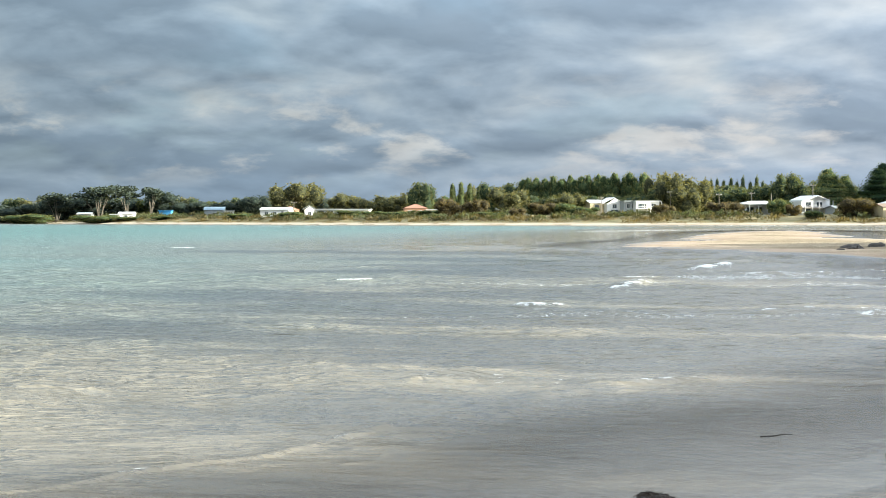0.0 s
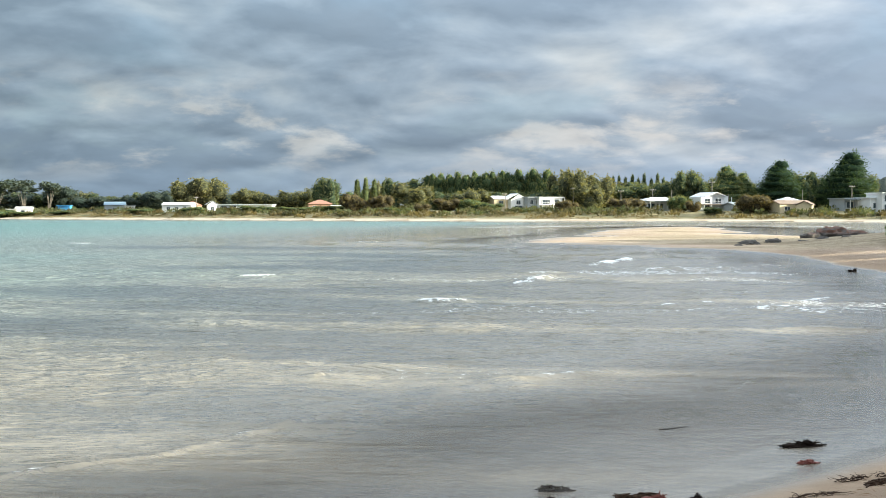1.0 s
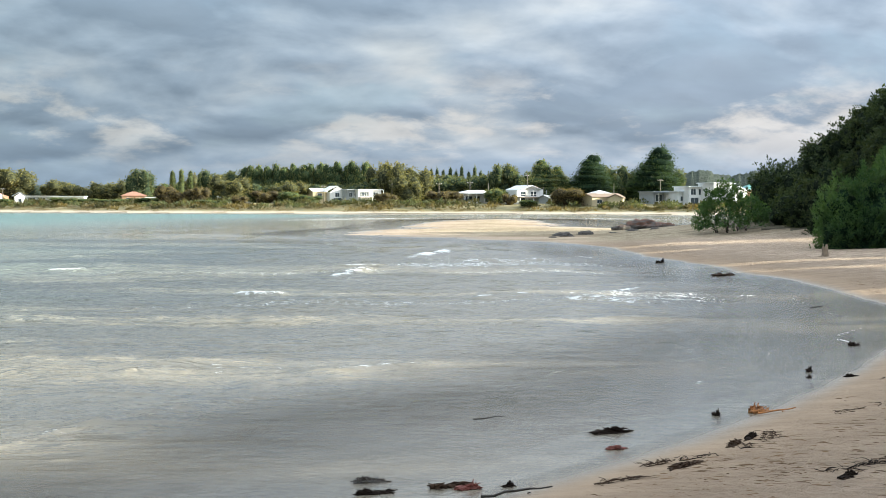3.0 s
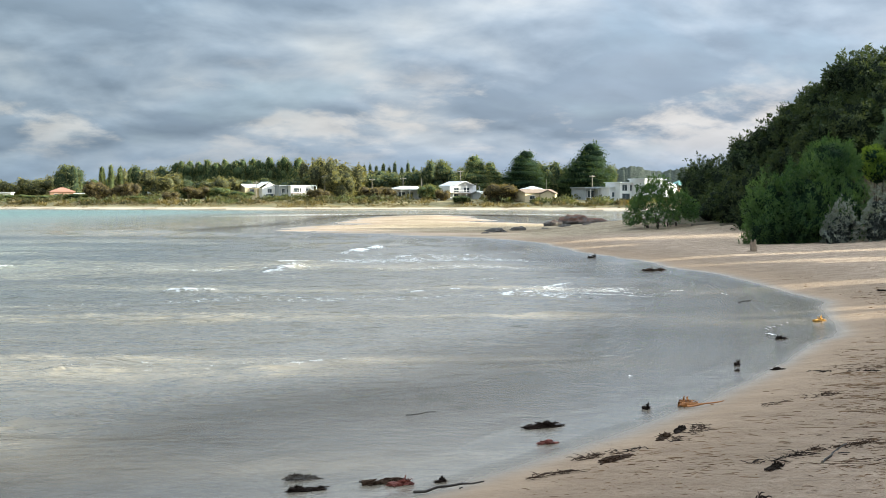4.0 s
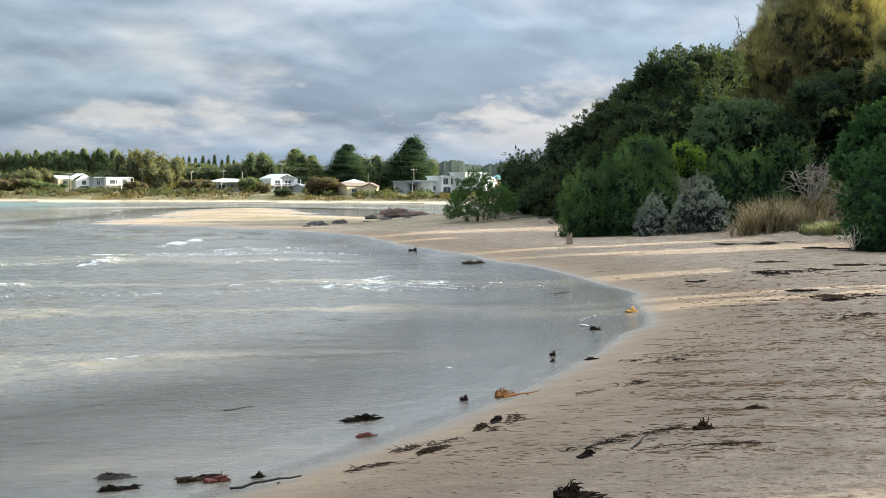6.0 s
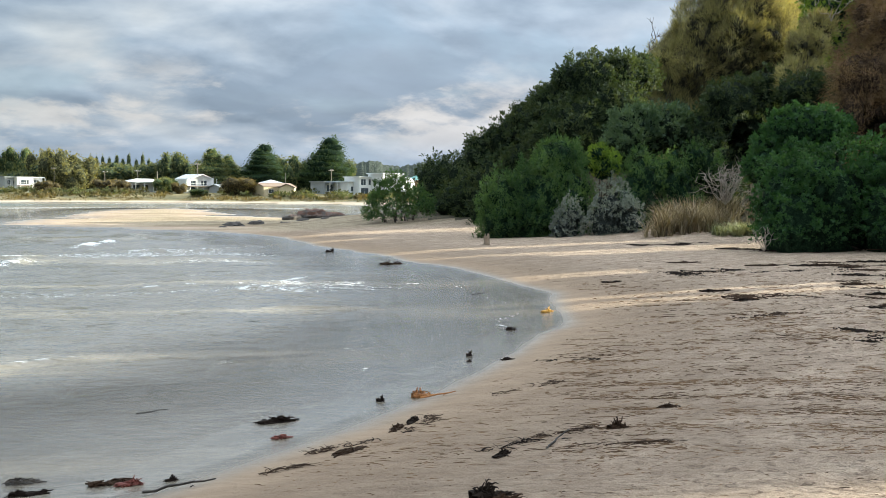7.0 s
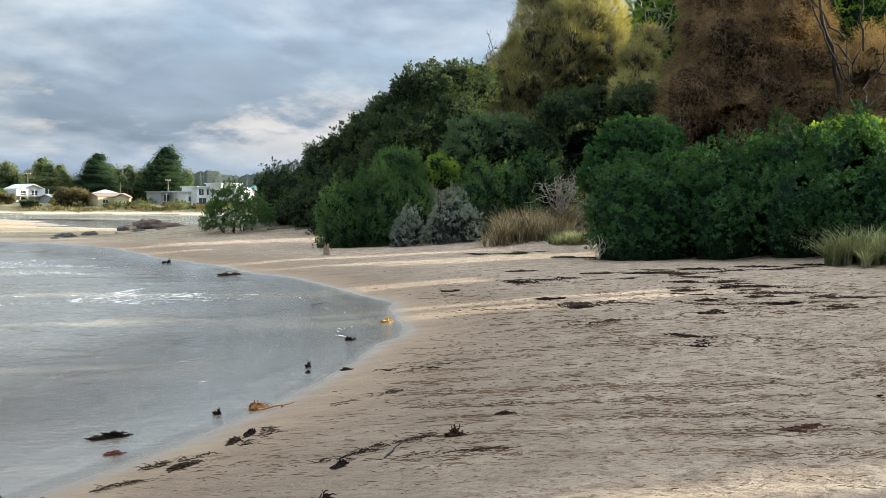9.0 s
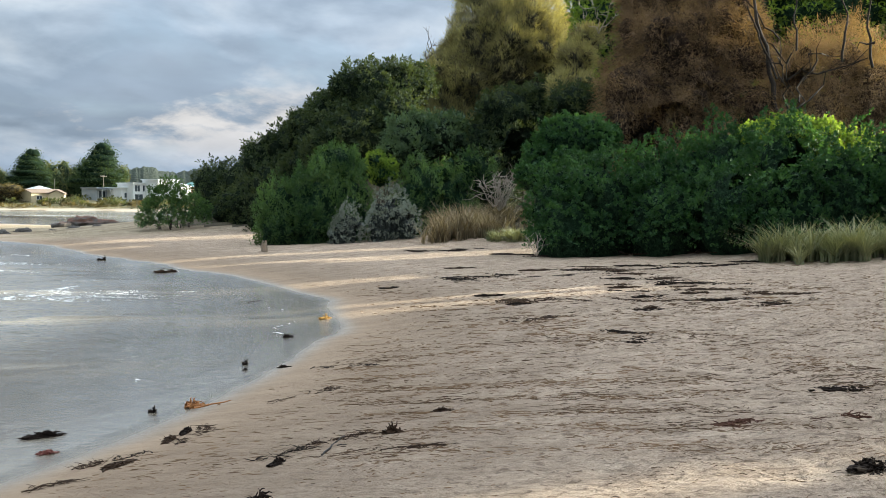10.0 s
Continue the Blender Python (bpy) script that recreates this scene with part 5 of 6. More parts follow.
house(128.07, 457.41, 16, 11.0, 8, 4.9, WHITE, ROOF_WHITE, "front_gable", "white two-storey gabled house with a deck", ((-3, 2.8, 2.2, 1.5), (1.5, 2.8, 2.2, 1.5), (-3, 0.3, 2.0, 1.7)), 1.6, extra=deck)
house(137.13, 449.55, 16, 9.0, 7, 2.6, GREY_WALL, ROOF_GREY, "gable", "low grey house behind a hedge", ((-2, 0.7, 1.6, 1.2), (2, 0.7, 1.6, 1.2)), 0.9)
house(152.32, 444.65, 16, 8.0, 8, 3.6, CREAM, ROOF_WHITE, "hip", "pale-roofed house behind a beige one", (), 1.6)
house(147.39, 427.31, 16, 13.0, 7, 2.9, CREAM, ROOF_BROWN, "gable", "beige single-storey house with a brown roof", ((-3.5, 0.8, 2.0, 1.2),), 1.2)
house(149.88, 420.08, 65, 7.0, 5, 2.9, CREAM, ROOF_BROWN, "gable", "beige gabled wing with a doorway", ((0, 0.2, 1.0, 2.0),), 1.3)
house(168.61, 425.85, 16, 13.5, 8, 4.3, GREY_WALL, ROOF_GREY, "flat", "flat-roofed house with a deep dark veranda", ((-4.5, 1.2, 2.6, 2.2), (-1, 1.2, 2.6, 2.2), (2.5, 1.2, 2.6, 2.2)), extra=veranda)
house(170.75, 418.53, 16, 5.0, 8, 4.6, WHITE, ROOF_WHITE, "flat", "white box-like wing between two houses", ((0, 1.4, 2.6, 1.6),))
house(175.57, 416.53, 16, 9.0, 8, 6.0, WHITE, ROOF_WHITE, "flat", "white two-storey modern house with large windows", ((-2.6, 3.4, 2.0, 2.0), (0.4, 3.4, 1.4, 2.0), (3.0, 3.4, 1.4, 2.0), (-2, 0.2, 3.2, 2.2)))
house(182.09, 411.54, 16, 8.5, 8, 7.0, WHITE, ROOF_WHITE, "flat", "tall white modern house with a parapet", ((-2.4, 3.6, 1.2, 1.7), (-0.8, 3.6, 1.2, 1.7), (1.8, 3.6, 1.6, 1.4)))
house(186.44, 407.38, 16, 5.0, 8, 5.0, WHITE, ROOF_WHITE, "gable", "white gabled wing of a modern house", ((0, 3.2, 1.4, 1.3),), 1.2)
house(200.6, 425.06, 16, 6.0, 6, 5.0, BRICK, ROOF_TEAL, "hip", "brick house with a green metal roof", ((0.8, 3.0, 1.8, 1.5),), 1.8)
house(-132.49, 626.14, 0, 5.5, 5, 3.0, BLUE, BLUE, "flat", "bright blue shed among trees", ())
house(-151.36, 626.99, 0, 7.0, 5, 2.6, WHITE, ROOF_WHITE, "gable", "white cottage under tall gums", ((0, 0.6, 1.5, 1.2),), 0.8)
house(-156.21, 625.8, 0, 4.5, 5, 2.4, WHITE, ROOF_WHITE, "flat", "small white shack under tall gums", ())
house(-176.5, 646.0, 0, 7.0, 5, 2.6, GREY_WALL, ROOF_WHITE, "gable", "grey shack with a pale roof among trees", (), 0.9)
house(-106.54, 610.78, 6, 9.0, 7, 3.0, GREY_WALL, ROOF_BLUE, "gable", "house with a dull blue roof among trees", ((0, 0.6, 1.6, 1.2),), 1.4)
house(-99.32, 606.93, 6, 4.5, 5, 2.4, WHITE, ROOF_WHITE, "flat", "white shed beside a blue-roofed house", ())


def power_pole(x, y, top, arm=True):
    z = ground_z(x, y) - 0.3
    pole = tagged(new("power_pole"), "weathered timber power pole with a crossarm", "power pole", "power poles along the shore")
    pole.location = (x, y, z)
    part("pole", limb_mesh("pole", [([(0, 0, 0), (0, 0, (top - z) / 2), (0, 0, top - z)], 0.19, 0.13)], POLE_WOOD, 8), pole)
    if arm:
        bar = part("crossarm", boxes_mesh("crossarm", POLE_WOOD, (-1.1, 1.1, -0.08, 0.08, top - z - 0.55, top - z - 0.38)), pole)
        for k in (-0.95, -0.4, 0.4, 0.95):
            part("insulator", boxes_mesh("insulator", WHITE, (k - 0.06, k + 0.06, -0.06, 0.06, top - z - 0.38, top - z - 0.16)), bar)


power_pole(85.66, 492.61, 12.36)
power_pole(104.28, 494.12, 11.37)
power_pole(111.37, 472.05, 11.46)
power_pole(116.85, 465.57, 10.95, False)
power_pole(128.4, 454.21, 13.85)
power_pole(134.97, 456.48, 9.23, False)
power_pole(157.83, 444.85, 10.55, False)
power_pole(170.52, 448.71, 12.29)
power_pole(171.71, 435.38, 12.04)
power_pole(186.2, 429.39, 9.62, False)
power_pole(-62.82, 551.43, 9.42)
power_pole(58.87, 486.45, 10.07)


def dune_scrub():
    """Low shrubs in mounds, and grass between them, on the foreshore across the water."""
    rng = np.random.RandomState(77)
    line = FAR_LAND[2:13]
    kinds = (("dune_scrub", DUNE_LEAF, 0.05, 62, (12, 44), (0.7, 1.7), 1.0, "low olive scrub in mounds along the far shore"),
             ("dune_scrub", FAR_DARK, 0.05, 62, (15, 46), (0.9, 2.1), 0.9, "dark green low scrub along the far shore"),
             ("dune_scrub", FAR_RUST, 0.03, 50, (9, 30), (0.4, 1.0), 1.0, "brown heathy scrub along the far shore"),
             ("dune_grass", DUNE_GRASS, 0.22, 34, (6, 30), (0.2, 0.5), 0.45, "dry yellow dune grass along the far shore"))
    for name, mat, often, leaves, (near, far), (low, high), leaf, label in kinds:
        spots = []
        for (ax, ay), (bx, by) in zip(line, line[1:]):
            run = math.hypot(bx - ax, by - ay)
            k = max(1, int(run * often * 10 * (0.35 if ax < -250 else 1.0)))
            t, d = rng.uniform(0, 1, k), rng.uniform(near, far, k)
            spots.append(np.stack([ax + (bx - ax) * t - (by - ay) / run * d, ay + (by - ay) * t + (bx - ax) / run * d], 1))
        c = np.concatenate(spots)
        c = c[wavy(c[:, 0], c[:, 1], 17, 9 + leaves) > -0.35]
        r, h = rng.uniform(1.2, 3.2, len(c)), rng.uniform(low, high, len(c))
        own = np.repeat(np.arange(len(c)), leaves)
        d = unit(rng.normal(size=(len(own), 3)))
        d[:, 2] = np.abs(d[:, 2])
        size = rng.uniform(0.75, 1.05, len(own))
        x, y = c[own, 0] + d[:, 0] * r[own] * size, c[own, 1] + d[:, 1] * r[own] * size
        p = np.stack([x, y, height(x, y) - 0.1 + d[:, 2] * h[own] * size], 1)
        v, f = leaf_quads(p, unit(d * 0.6 + rng.normal(size=d.shape) * 0.6 + (0, 0, 0.3)), leaf, leaf * 0.55, rng)
        tagged(new(name, mesh_from(name, v, f, mat)), label, "vegetation", kind="stuff")


dune_scrub()


def ridge(name, a, b, tops, mat, label, deep=300):
    """A long low hill between two places."""
    k = 160
    rng = np.random.RandomState(len(tops))
    v = []
    for i in range(k + 1):
        t = i / k
        x, y = a[0] + (b[0] - a[0]) * t, a[1] + (b[1] - a[1]) * t
        h = float(np.interp(t, np.linspace(0, 1, len(tops)), tops)) * (1 + 0.05 * math.sin(43 * t) + 0.05 * rng.uniform(-1, 1))
        out = Vector((x, y, 0)).normalized()
        for s, q in ((-0.25, -3), (-0.12, 0.6 * h), (0, h), (0.5, 0.7 * h), (1.0, -3)):
            v.append((x + out.x * deep * s, y + out.y * deep * s, q))
    f = [(i * 5 + j, i * 5 + 5 + j, i * 5 + 6 + j, i * 5 + 1 + j) for i in range(k) for j in range(4)]
    return tagged(new(name, mesh_from(name, v, f, mat, True)), label, "hill", kind="structure")


ridge("backdrop_hill", (362.01, 1196.45), (634.56, 1077.01), (14, 24, 30, 34, 31, 33, 36, 30), HILL, "distant dark wooded hill behind the houses")
ridge("backdrop_headland", (-1232.94, 2734.93), (-792.08, 2893.55), (34, 36, 34, 32, 30, 20, 0), HAZE_HILL, "pale blue hazy headland on the horizon")

# ================= rocks and beach litter =================


def boulder(x, y, w, d, h, seed, label, sink=0.2):
    """A weathered rounded rock, its foot in the sand."""
    bm = bmesh.new()
    bmesh.ops.create_icosphere(bm, subdivisions=4, radius=1.0)
    off = Vector((seed * 3.1, seed * 1.7, 0))
    for v in bm.verts:
        p = v.co.copy()
        k = 1 + 0.26 * noise.noise(p * 1.5 + off) - 0.30 * abs(noise.noise(p * 3.1 + off)) + 0.14 * noise.noise(p * 6 + off) - 0.10 * abs(noise.noise(p * 11 + off))
        step = round((p.z + 0.2 * noise.noise(p * 2 + off)) * 4) / 4
        v.co = Vector((p.x * w / 2 * k, p.y * d / 2 * k, max(0.75 * p.z + 0.25 * step, -0.5) * h * k))
    me = bpy.data.meshes.new("boulder")
    bm.to_mesh(me)
    bm.free()
    me.materials.append(ROCK)
    me.polygons.foreach_set("use_smooth", np.ones(len(me.polygons), bool))
    ob = tagged(new("boulder", me), label, "rock", "boulders on the sand spit")
    ob.location = (x, y, ground_z(x, y) - sink)
    ob.rotation_euler[2] = seed
    return ob


boulder(49.82, 130.71, 8.0, 4.2, 1.5, 14, "large rounded boulder with rusty orange lichen on the sand")
boulder(52.74, 133.36, 5.4, 3.0, 1.1, 2, "weathered grey boulder with rusty lichen")
boulder(55.19, 136.23, 3.6, 2.2, 0.7, 3, "low grey boulder beside a larger one")
boulder(46.44, 128.28, 3.6, 2.2, 0.9, 4, "rounded grey boulder on the sand")
boulder(44.71, 120.31, 2.6, 1.2, 0.4, 5, "low dark rock at the foot of boulders")
boulder(41.15, 115.93, 1.6, 0.9, 0.3, 6, "small dark rock in wet sand")
boulder(45.94, 117.56, 1.8, 1.0, 0.4, 7, "small grey rock before the boulders")
boulder(35.1, 112.3, 3.8, 1.8, 0.55, 8, "dark weed-covered rock on the spit")
boulder(33.02, 108.54, 1.2, 0.8, 0.3, 9, "small dark rock on the spit")
boulder(37.78, 114.02, 2.4, 1.4, 0.55, 10, "dark rounded rock on the spit")
boulder(34.43, 126.75, 2.2, 1.0, 0.22, 11, "flat dark rock showing through the sand")


def seaweed(x, y, size, tall, mat, label, seed, name="seaweed_clump", turn=0.0, thin=0.35):
    """A heap of washed-up weed: crossed flat straps on a lumpy bed."""
    rng = np.random.RandomState(seed)
    paths = []
    c, e = math.cos(turn), math.sin(turn)
    reach = min(size, 0.7)
    for k in range(int(60 + 130 * size)):
        u, v = rng.uniform(-0.42, 0.42) * size * rng.uniform(0.3, 1) ** 0.5, rng.normal(0, size * 0.22 * thin)
        heap = max(0.1, 1 - (u / (size * 0.5)) ** 2 - (v / (size * 0.55 * thin)) ** 2) * (0.55 + 0.45 * math.sin(u * 9 / reach + seed))
        a, step = rng.uniform(0, 6.28), reach * rng.uniform(0.025, 0.07)
        z, points = rng.uniform(0, 1) * tall * heap, []
        for i in range(5):
            points.append((u * c - v * e, u * e + v * c, 0.006 + max(z, 0)))
            a += rng.normal(0, 0.9)
            u, v, z = u + math.cos(a) * step, v + math.sin(a) * step * (0.4 + 0.6 * thin), z + rng.normal(0, 0.25) * tall * heap
        paths.append((points, rng.uniform(0.006, 0.02) * min(1.0, 0.5 + reach), 0.005))
    for k in range(3):
        v = (k - 1) * 0.16 * size * thin
        bed = [(t * size, v + rng.normal(0, 0.04) * size * thin) for t in (-0.4, -0.26, -0.12, 0.0, 0.13, 0.27, 0.4)]
        paths.append(([(u * c - w * e, u * e + w * c, tall * rng.uniform(0.05, 0.3)) for u, w in bed], max(0.012, 0.4 * tall), 0.01))
    ob = tagged(new(name, limb_mesh(name, paths, mat, 4)), label, "seaweed")
    ob.location = (x, y, max(ground_z(x, y), 0.0))
    return ob


def stick(x, y, length, turn, r, mat, label, seed, name="driftwood", rise=0.05):
    rng = np.random.RandomState(seed)
    dx, dy = math.cos(turn) * length / 2, math.sin(turn) * length / 2
    paths = [(wander((-dx, -dy, r), (dx, dy, r + rise), 6, length * 0.01, rng), r, r * 0.45)]
    paths.append((wander((dx * 0.3, dy * 0.3, r), (dx * 0.3 + dy * 0.3, dy * 0.3 - dx * 0.2, r * 2), 3, length * 0.01, rng), r * 0.5, r * 0.25))
    ob = tagged(new(name, limb_mesh(name, paths, mat, 7)), label, "driftwood")
    ob.location = (x, y, max(ground_z(x, y), 0.0))
    return ob


seaweed(5.75, 16.06, 0.62, 0.07, WEED_BLACK, "flat heap of black seaweed in the shallows", 1, thin=0.25)
seaweed(5.4, 14.88, 0.30, 0.04, WEED_RED, "small dark red seaweed scrap on wet sand", 2)
seaweed(2.23, 13.87, 0.42, 0.06, WEED_BLACK, "clump of black seaweed at the water's edge", 3)
seaweed(2.18, 13.24, 0.45, 0.05, WEED_BLACK, "clump of black seaweed at the water's edge", 4)
seaweed(3, 13.27, 0.55, 0.06, WEED_BROWN, "brown seaweed heap with red strands at the water's edge", 5, thin=0.25)
seaweed(3.15, 13.1, 0.32, 0.06, WEED_RED, "red seaweed tangled in a darker heap", 6)
seaweed(3.57, 13.04, 0.16, 0.04, WEED_BLACK, "small black seaweed tuft", 7)
stick(3.5, 12.46, 0.75, 0.1, 0.016, DRIFT, "dark wet stick on the wet sand", 8)
stick(4.48, 17.55, 0.42, -0.3, 0.013, DRIFT, "dark stick in the shallow water", 9)
seaweed(8.26, 16.93, 0.36, 0.12, KELP, "orange-brown kelp tangle at the water's edge", 10, "kelp", thin=0.6)
stick(8.38, 16.67, 0.6, 0.1, 0.015, KELP, "kelp stalk beside its tangle", 11, "kelp_stalk")
seaweed(7.63, 17, 0.12, 0.08, WEED_BLACK, "dark tuft of weed on wet sand", 12, thin=0.8)
seaweed(11.28, 21.26, 0.12, 0.10, WEED_BLACK, "dark rounded tuft of weed on wet sand", 13, thin=0.8)
seaweed(10.86, 20.46, 0.12, 0.03, WEED_BLACK, "flat scrap of dark weed on wet sand", 14)
seaweed(11.44, 20.09, 0.30, 0.04, WEED_BLACK, "dark weed scrap along the tide line", 15)
seaweed(14.32, 25.09, 0.26, 0.09, WEED_BLACK, "dark weed clump on wet sand", 16, thin=0.6)
seaweed(23.14, 51.23, 1.3, 0.12, WEED_BROWN, "brown seaweed drift on wet sand", 17)
seaweed(25.15, 63.55, 0.5, 0.2, WEED_BLACK, "dark seaweed lump in the shallows", 18, thin=0.6)
seaweed(17.15, 28.25, 0.36, 0.1, KELP_GOLD, "golden kelp tuft at the end of a sunlit strip", 19, "kelp", thin=0.6)
stick(18.61, 34.75, 0.6, 0.4, 0.02, DRIFT, "dark stick at the water's edge", 20)
seaweed(8.55, 12.34, 0.34, 0.09, WEED_BROWN, "tuft of dry dark weed on the sand", 21)
seaweed(5.62, 10, 0.46, 0.12, WEED_BLACK, "tangle of black seaweed with pale grit on the sand", 22, thin=0.5)
seaweed(5.66, 9.76, 0.30, 0.07, WEED_BROWN, "low brown seaweed on the sand", 23)
seaweed(11.59, 9.86, 0.85, 0.05, WEED_MAT, "flat reddish-brown weed mat on the sand", 24, thin=0.5)
seaweed(12.73, 9.26, 1.1, 0.05, WEED_MAT, "flat brown weed mat on the sand", 25, thin=0.4)
seaweed(10.55, 7.37, 0.65, 0.07, WEED_BLACK, "dark weed heap on the sand", 26, thin=0.6)
seaweed(8.87, 6.43, 0.30, 0.06, WEED_BROWN, "brown weed clump on the sand", 27)
seaweed(9.95, 13.24, 0.40, 0.04, WEED_BROWN, "thin brown weed on the sand", 28)
seaweed(21.46, 25.8, 0.9, 0.06, WEED_BLACK, "dark weed drift on the sand", 29)
for k, (x, y, s) in enumerate(((27.01, 27.62, 1.4), (28.49, 27.47, 0.9), (24.89, 24.38, 1.6), (26.5, 24.27, 1.3), (25.06, 22, 1.6), (25.32, 20.46, 1.5),
                               (22.73, 22.14, 0.9), (23.02, 28.96, 1.2), (23.2, 34.4, 0.8), (30.8, 35.9, 2.2), (31.65, 34.42, 2.4), (34.34, 34.62, 2.2), (30.24, 39.9, 1.8), (36.66, 33.98, 2.4), (38.64, 32.97, 2.0))):
    seaweed(x, y, s, 0.05, WEED_BLACK if k % 3 else WEED_BROWN, "long dark weed drift along the old tide line", 60 + k, turn=-0.35, thin=0.42)
stick(7.56, 12.04, 0.9, 0.75, 0.014, DRIFT, "thin dark branch half buried in the sand", 30)
seaweed(6.69, 11.74, 0.42, 0.05, WEED_BLACK, "black weed strand on the sand", 31, turn=0.7, thin=0.2)
seaweed(6.67, 14.32, 0.5, 0.04, WEED_BROWN, "weed strand along the tide line", 32, turn=0.9, thin=0.15)
seaweed(7.08, 14.74, 0.5, 0.04, WEED_BLACK, "weed strand along the tide line", 33, turn=0.9, thin=0.15)
seaweed(5.59, 13.21, 0.7, 0.03, WEED_BROWN, "weed strand along the tide line", 34, turn=0.6, thin=0.12)


def wrack(ax, ay, bx, by, wide, mat, label, seed, heavy=1.0, thick=1.0):
    """A wandering line of weed dropped by the tide between two points."""
    rng = np.random.RandomState(seed)
    run, turn = math.hypot(bx - ax, by - ay), math.atan2(by - ay, bx - ax)
    rise = ground_z(bx, by) - ground_z(ax, ay)
    paths = []
    for k in range(int(55 * run * heavy) + 10):
        t = rng.uniform(0, 1)
        if rng.uniform() > 0.55 + 0.6 * math.sin(t * run * 4.1 + seed) * math.sin(t * run * 1.7):
            continue
        off = rng.normal(0, wide) + 1.6 * wide * math.sin(t * run * 2.3 + seed)
        x, y = t * (bx - ax) - math.sin(turn) * off, t * (by - ay) + math.cos(turn) * off
        a, points = turn + rng.normal(0, 0.5), []
        step = rng.uniform(0.02, 0.06)
        for i in range(5):
            points.append((x, y, (x * (bx - ax) + y * (by - ay)) / run ** 2 * rise + 0.008 + rng.uniform(0, 0.02)))
            a += rng.normal(0, 0.45)
            x, y = x + math.cos(a) * step, y + math.sin(a) * step
        paths.append((points, rng.uniform(0.003, 0.008) * thick, 0.002))
    ob = tagged(new("seaweed_line", limb_mesh("seaweed_line", paths, mat, 3)), label, "seaweed", kind="stuff")
    ob.location = (ax, ay, ground_z(ax, ay))
    return ob


wrack(5.13, 13.26, 5.57, 13.54, 0.03, WEED_BROWN, "thin brown weed line dropped by the tide", 1)
wrack(5.66, 13.43, 6.66, 14.1, 0.05, WEED_BLACK, "dark broken weed line dropped by the tide", 2)
wrack(6.55, 14.03, 7.43, 14.93, 0.06, WEED_BROWN, "dark broken weed line dropped by the tide", 3, 1.4)
wrack(6.54, 12.07, 7.36, 12.35, 0.04, WEED_BLACK, "dark weed strands in a ridge of sand", 4, 1.5)
wrack(7.34, 12.51, 8.29, 12.53, 0.03, WEED_BROWN, "brown weed strands in a ridge of sand", 5)
wrack(7.61, 11.59, 8.39, 11.15, 0.03, WEED_BROWN, "brown weed strands in a ridge of sand", 6)
wrack(4.32, 12.53, 4.85, 12.66, 0.03, WEED_BROWN, "thin brown weed line dropped by the tide", 7)
wrack(8.88, 15.92, 10.38, 16.73, 0.05, WEED_BROWN, "brown weed line dropped by the tide", 8)
wrack(11.51, 19.32, 12.37, 18.53, 0.06, WEED_BLACK, "dark weed line dropped by the tide", 9)
for k, (ax, ay, bx, by) in enumerate(((24.08, 25.67, 24.16, 23.26), (25.79, 27.28, 26.34, 26.03), (24.23, 23.72, 25.92, 21.84), (24.09, 20.79, 25.79, 20),
                                      (25.83, 20.71, 26.74, 20.4), (22.07, 22.32, 22.54, 21.4), (27.31, 28.9, 28.22, 28.39), (28.16, 33.66, 31.81, 32.86),
                                      (32.43, 33.51, 37.45, 31.94), (18.5, 22.59, 19.81, 22.37), (18.62, 19.11, 17.2, 16.89), (14.51, 11.13, 14.73, 10.58))):
    wrack(ax, ay, bx, by, 0.14, WEED_BROWN if k % 3 == 0 else WEED_BLACK, "dark drift of dried weed on the upper beach", 20 + k, 2.2, 2.6)

for k, (ax, ay, bx, by) in enumerate(((33.2, 36.1, 30.6, 28.6), (30.0, 31.8, 29.3, 25.4), (27.8, 26.6, 27.9, 21.6), (37.1, 46.4, 37.3, 40.7), (38.2, 42.4, 41.2, 36.5), (25.7, 34.5, 28.7, 35.5), (21.3, 26.3, 23.3, 25.9), (35.8, 51.2, 39.6, 50.8))):
    wrack(ax, ay, bx, by, 0.35, WEED_BLACK if k % 2 else WEED_BROWN, "broad dark band of dried weed on the upper beach", 50 + k, 5.0, 2.8)


def stump(x, y):
    """A short weathered stump with a splintered top."""
    ob = tagged(new("tree_stump"), "short weathered brown stump standing in the sand", "stump")
    ob.location = (x, y, ground_z(x, y) - 0.05)
    part("stump", limb_mesh("stump", [([(0, 0, 0), (0.02, 0, 0.25), (0.01, 0.02, 0.5)], 0.17, 0.14), ([(0.08, 0, 0.4), (0.1, 0.02, 0.64)], 0.08, 0.05), ([(-0.08, 0, 0.4), (-0.09, 0.02, 0.55)], 0.06, 0.04), ([(-0.1, 0, 0.0), (-0.35, 0, 0.02)], 0.12, 0.05)], STUMP_WOOD, 9), ob)


stump(31.89, 58.89)


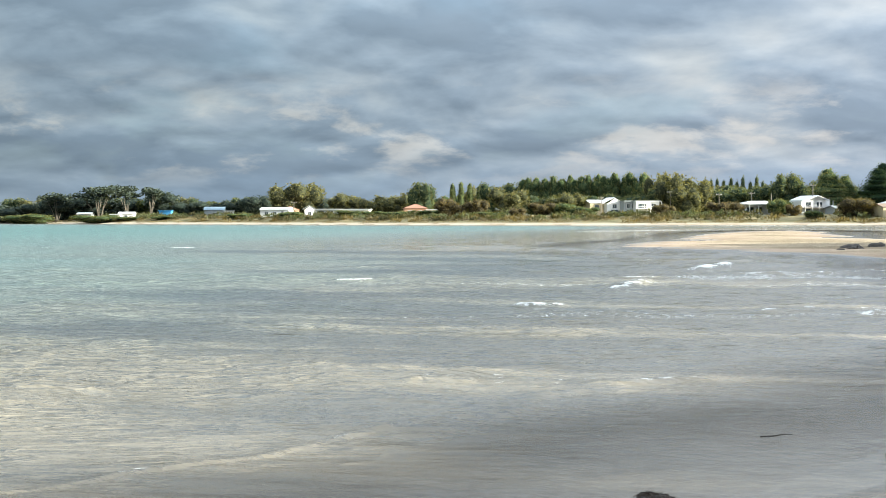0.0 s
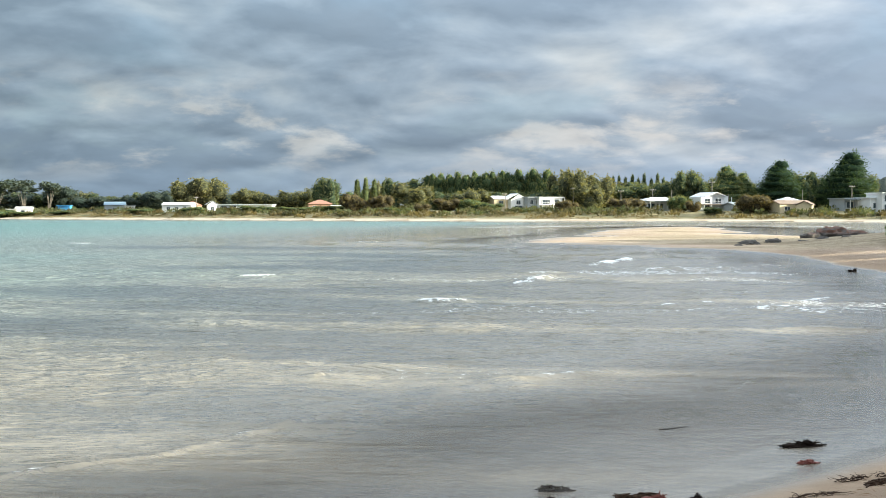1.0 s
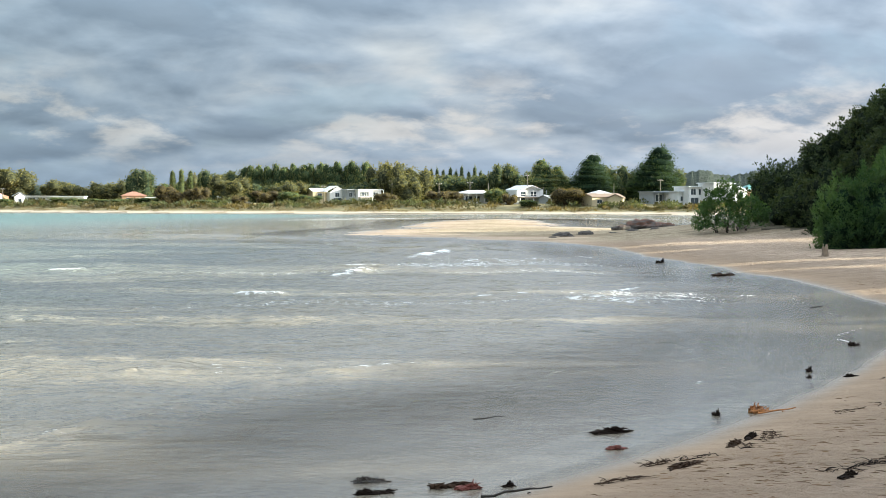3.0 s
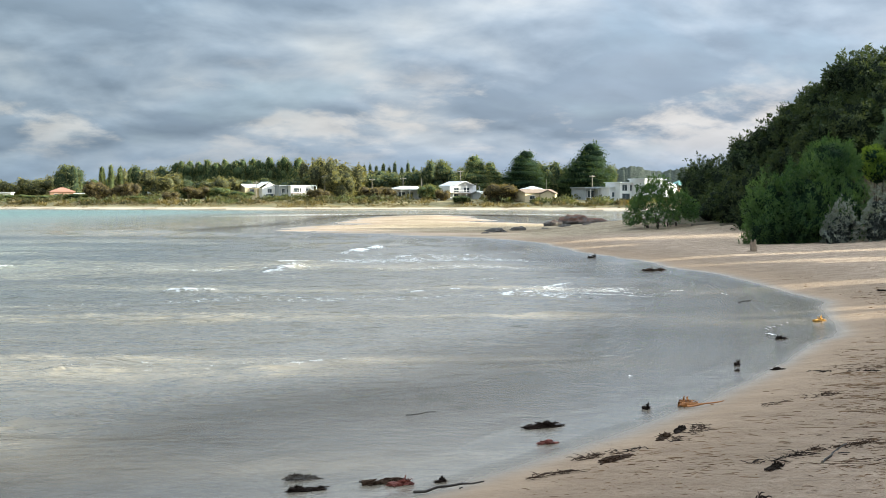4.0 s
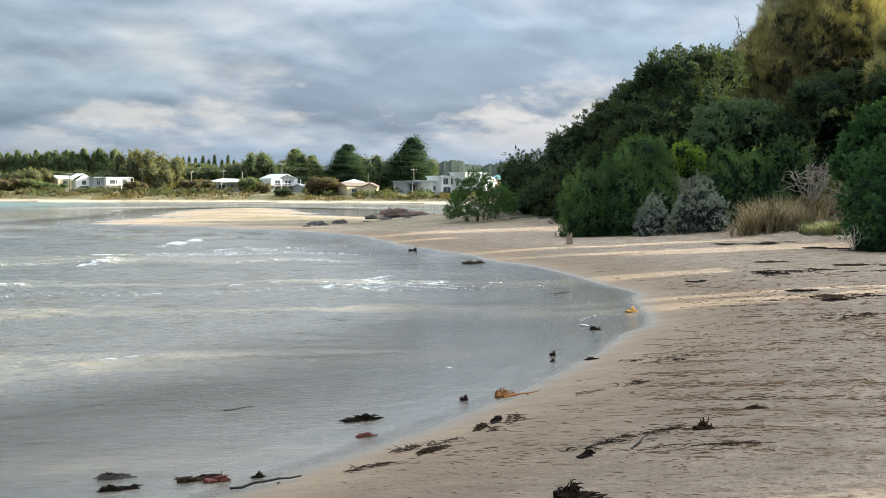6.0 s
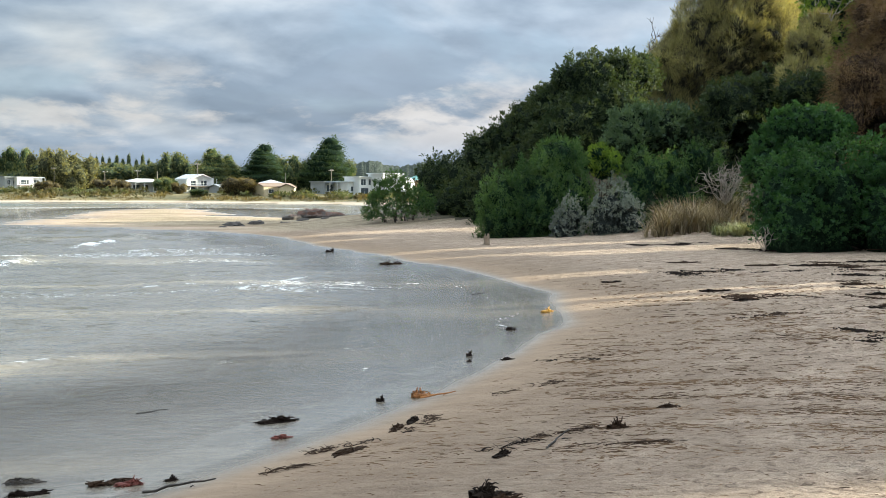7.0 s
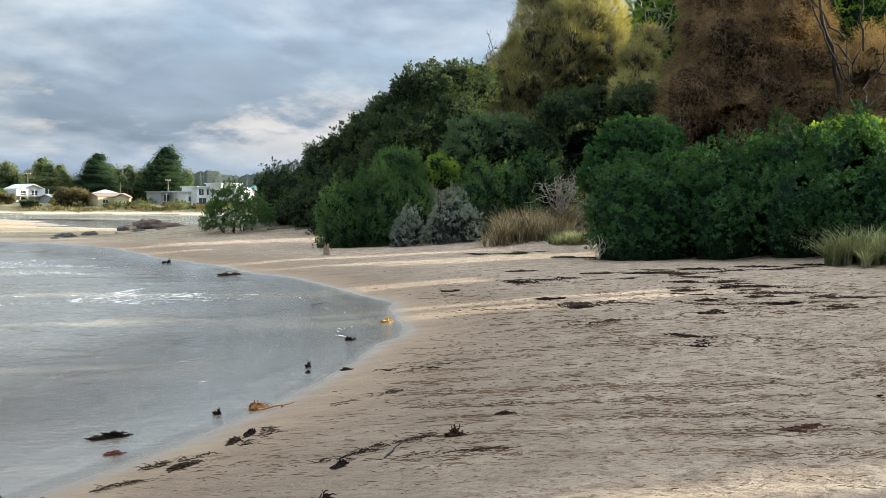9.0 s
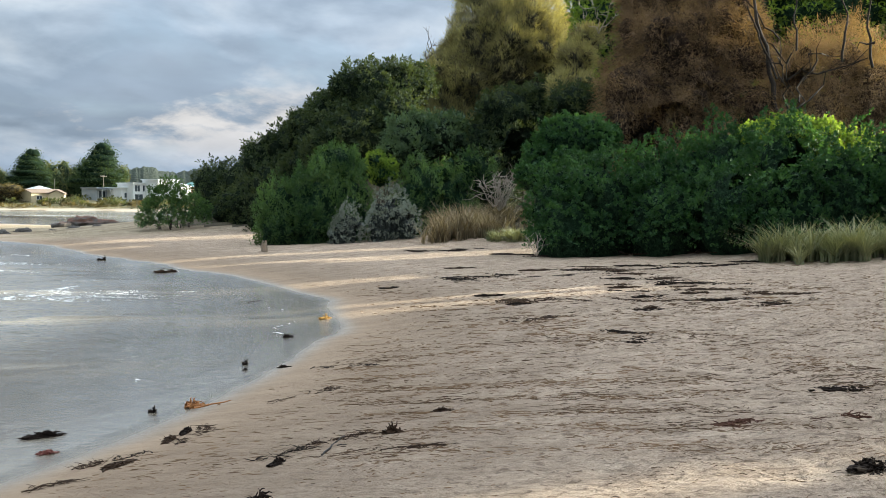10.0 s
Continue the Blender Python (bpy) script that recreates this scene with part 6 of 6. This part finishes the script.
def dead_branches(x, y, z, size, count, label, seed, mat=DEADWOOD):
    """Bare forked twigs."""
    rng = np.random.RandomState(seed)
    paths = []
    for k in range(count):
        a = rng.uniform(-0.4, 3.5)
        tip = np.array((math.cos(a) * size * rng.uniform(0.4, 1.0), rng.normal(0, 0.3) * size, size * rng.uniform(0.5, 1.0)))
        mid = wander((0, 0, -0.4), tip, 6, size * 0.06, rng)
        paths.append((mid, 0.012 * size + 0.008, 0.008))
        for j in (3, 4, 5):
            q = np.array(mid[j])
            paths.append((wander(q, q + rng.normal(0, 0.22, 3) * size + (0, 0, 0.12 * size), 3, size * 0.03, rng), 0.014 * size, 0.006))
    ob = tagged(new("dead_branch", limb_mesh("dead_branch", paths, mat, 5)), label, "branch")
    ob.location = (x, y, z)
    return ob


dead_branches(45.36, 56.66, 3.04, 2.0, 26, "bleached bare branches arching over dry grass", 41)
dead_branches(57.36, 80.77, 14.29, 2.2, 3, "bare dead twigs above the tree tops", 42, BARK)
dead_branches(61.28, 66.03, 15, 2.4, 4, "pale bare branches among green leaves", 43)
dead_branches(56.04, 45.38, 8.23, 4.5, 4, "crooked brown she-oak limbs in open scrub", 44, BARK_DARK)
dead_branches(35.01, 41.21, 1.25, 0.7, 6, "bare twigs at the foot of a green shrub", 46)


def litter(n_all, near, far, length, seed, name, label):
    """Thin curled strands of dry weed strewn over the sand."""
    rng = np.random.RandomState(seed)
    a, r = np.radians(rng.uniform(7, 58, n_all)), near * ((far / near) ** rng.uniform(0, 1, n_all))
    x, y = r * np.sin(a), r * np.cos(a)
    z = height(x, y)
    dense = 0.10 + 0.90 * smooth(wavy(0.8 * x - 0.6 * y, (0.6 * x + 0.8 * y) * 1.6, 3.2, 14) + 0.6 * wavy(x, y, 0.9, 17) + 0.5 * wavy(x, y, 8.0, 18), -0.1, 1.2)
    ok = (z > 0.13) & (z < 1.5) & (rng.uniform(0, 1, n_all) < dense * smooth(z, 0.12, 0.34) * smooth(r, 0.6 * near, 1.7 * near) * smooth(r, far, 0.6 * far)) & (signed_distance(SCRUB_EDGE, x, y) < 1)
    x, y = x[ok], y[ok]
    k = len(x)
    l = length * rng.lognormal(0, 0.55, k)
    turn = rng.normal(-0.55, 0.5, k)
    tall, wide = rng.uniform(0.002, 0.006, k) * np.clip(r[ok] / 18, 0.5, 2.0), rng.uniform(0.002, 0.004, k)
    rows = []
    for i in range(4):
        z = height(x, y)
        z = z + trodden(x, y, z)
        lift = 0.005 * (i in (1, 2)) * rng.uniform(0, 1, k)
        taper = (0.45, 1.0, 1.0, 0.35)[i]
        rows.append(np.stack([x, y, z - 0.004 + lift], 1))
        rows.append(np.stack([x - np.sin(turn) * wide * taper, y + np.cos(turn) * wide * taper, z + lift + tall * taper], 1))
        x, y = x + np.cos(turn) * l / 3, y + np.sin(turn) * l / 3
        turn = turn + rng.normal(0, 0.3, k)
    v = np.stack(rows, 1).reshape(-1, 3)
    b = np.arange(k)[:, None] * 8
    f = np.concatenate([b + np.array([[2 * i, 2 * i + 2, 2 * i + 3, 2 * i + 1]]) for i in range(3)])
    tagged(new(name, mesh_from(name, v, f, LITTER)), label, "litter", kind="stuff")


litter(16000, 9.0, 30.0, 0.05, 9, "beach_litter", "thin dark strands of dry weed strewn on the sand")
litter(95000, 13.0, 55.0, 0.12, 10, "beach_litter", "thin dark strands of dry weed along the upper beach")
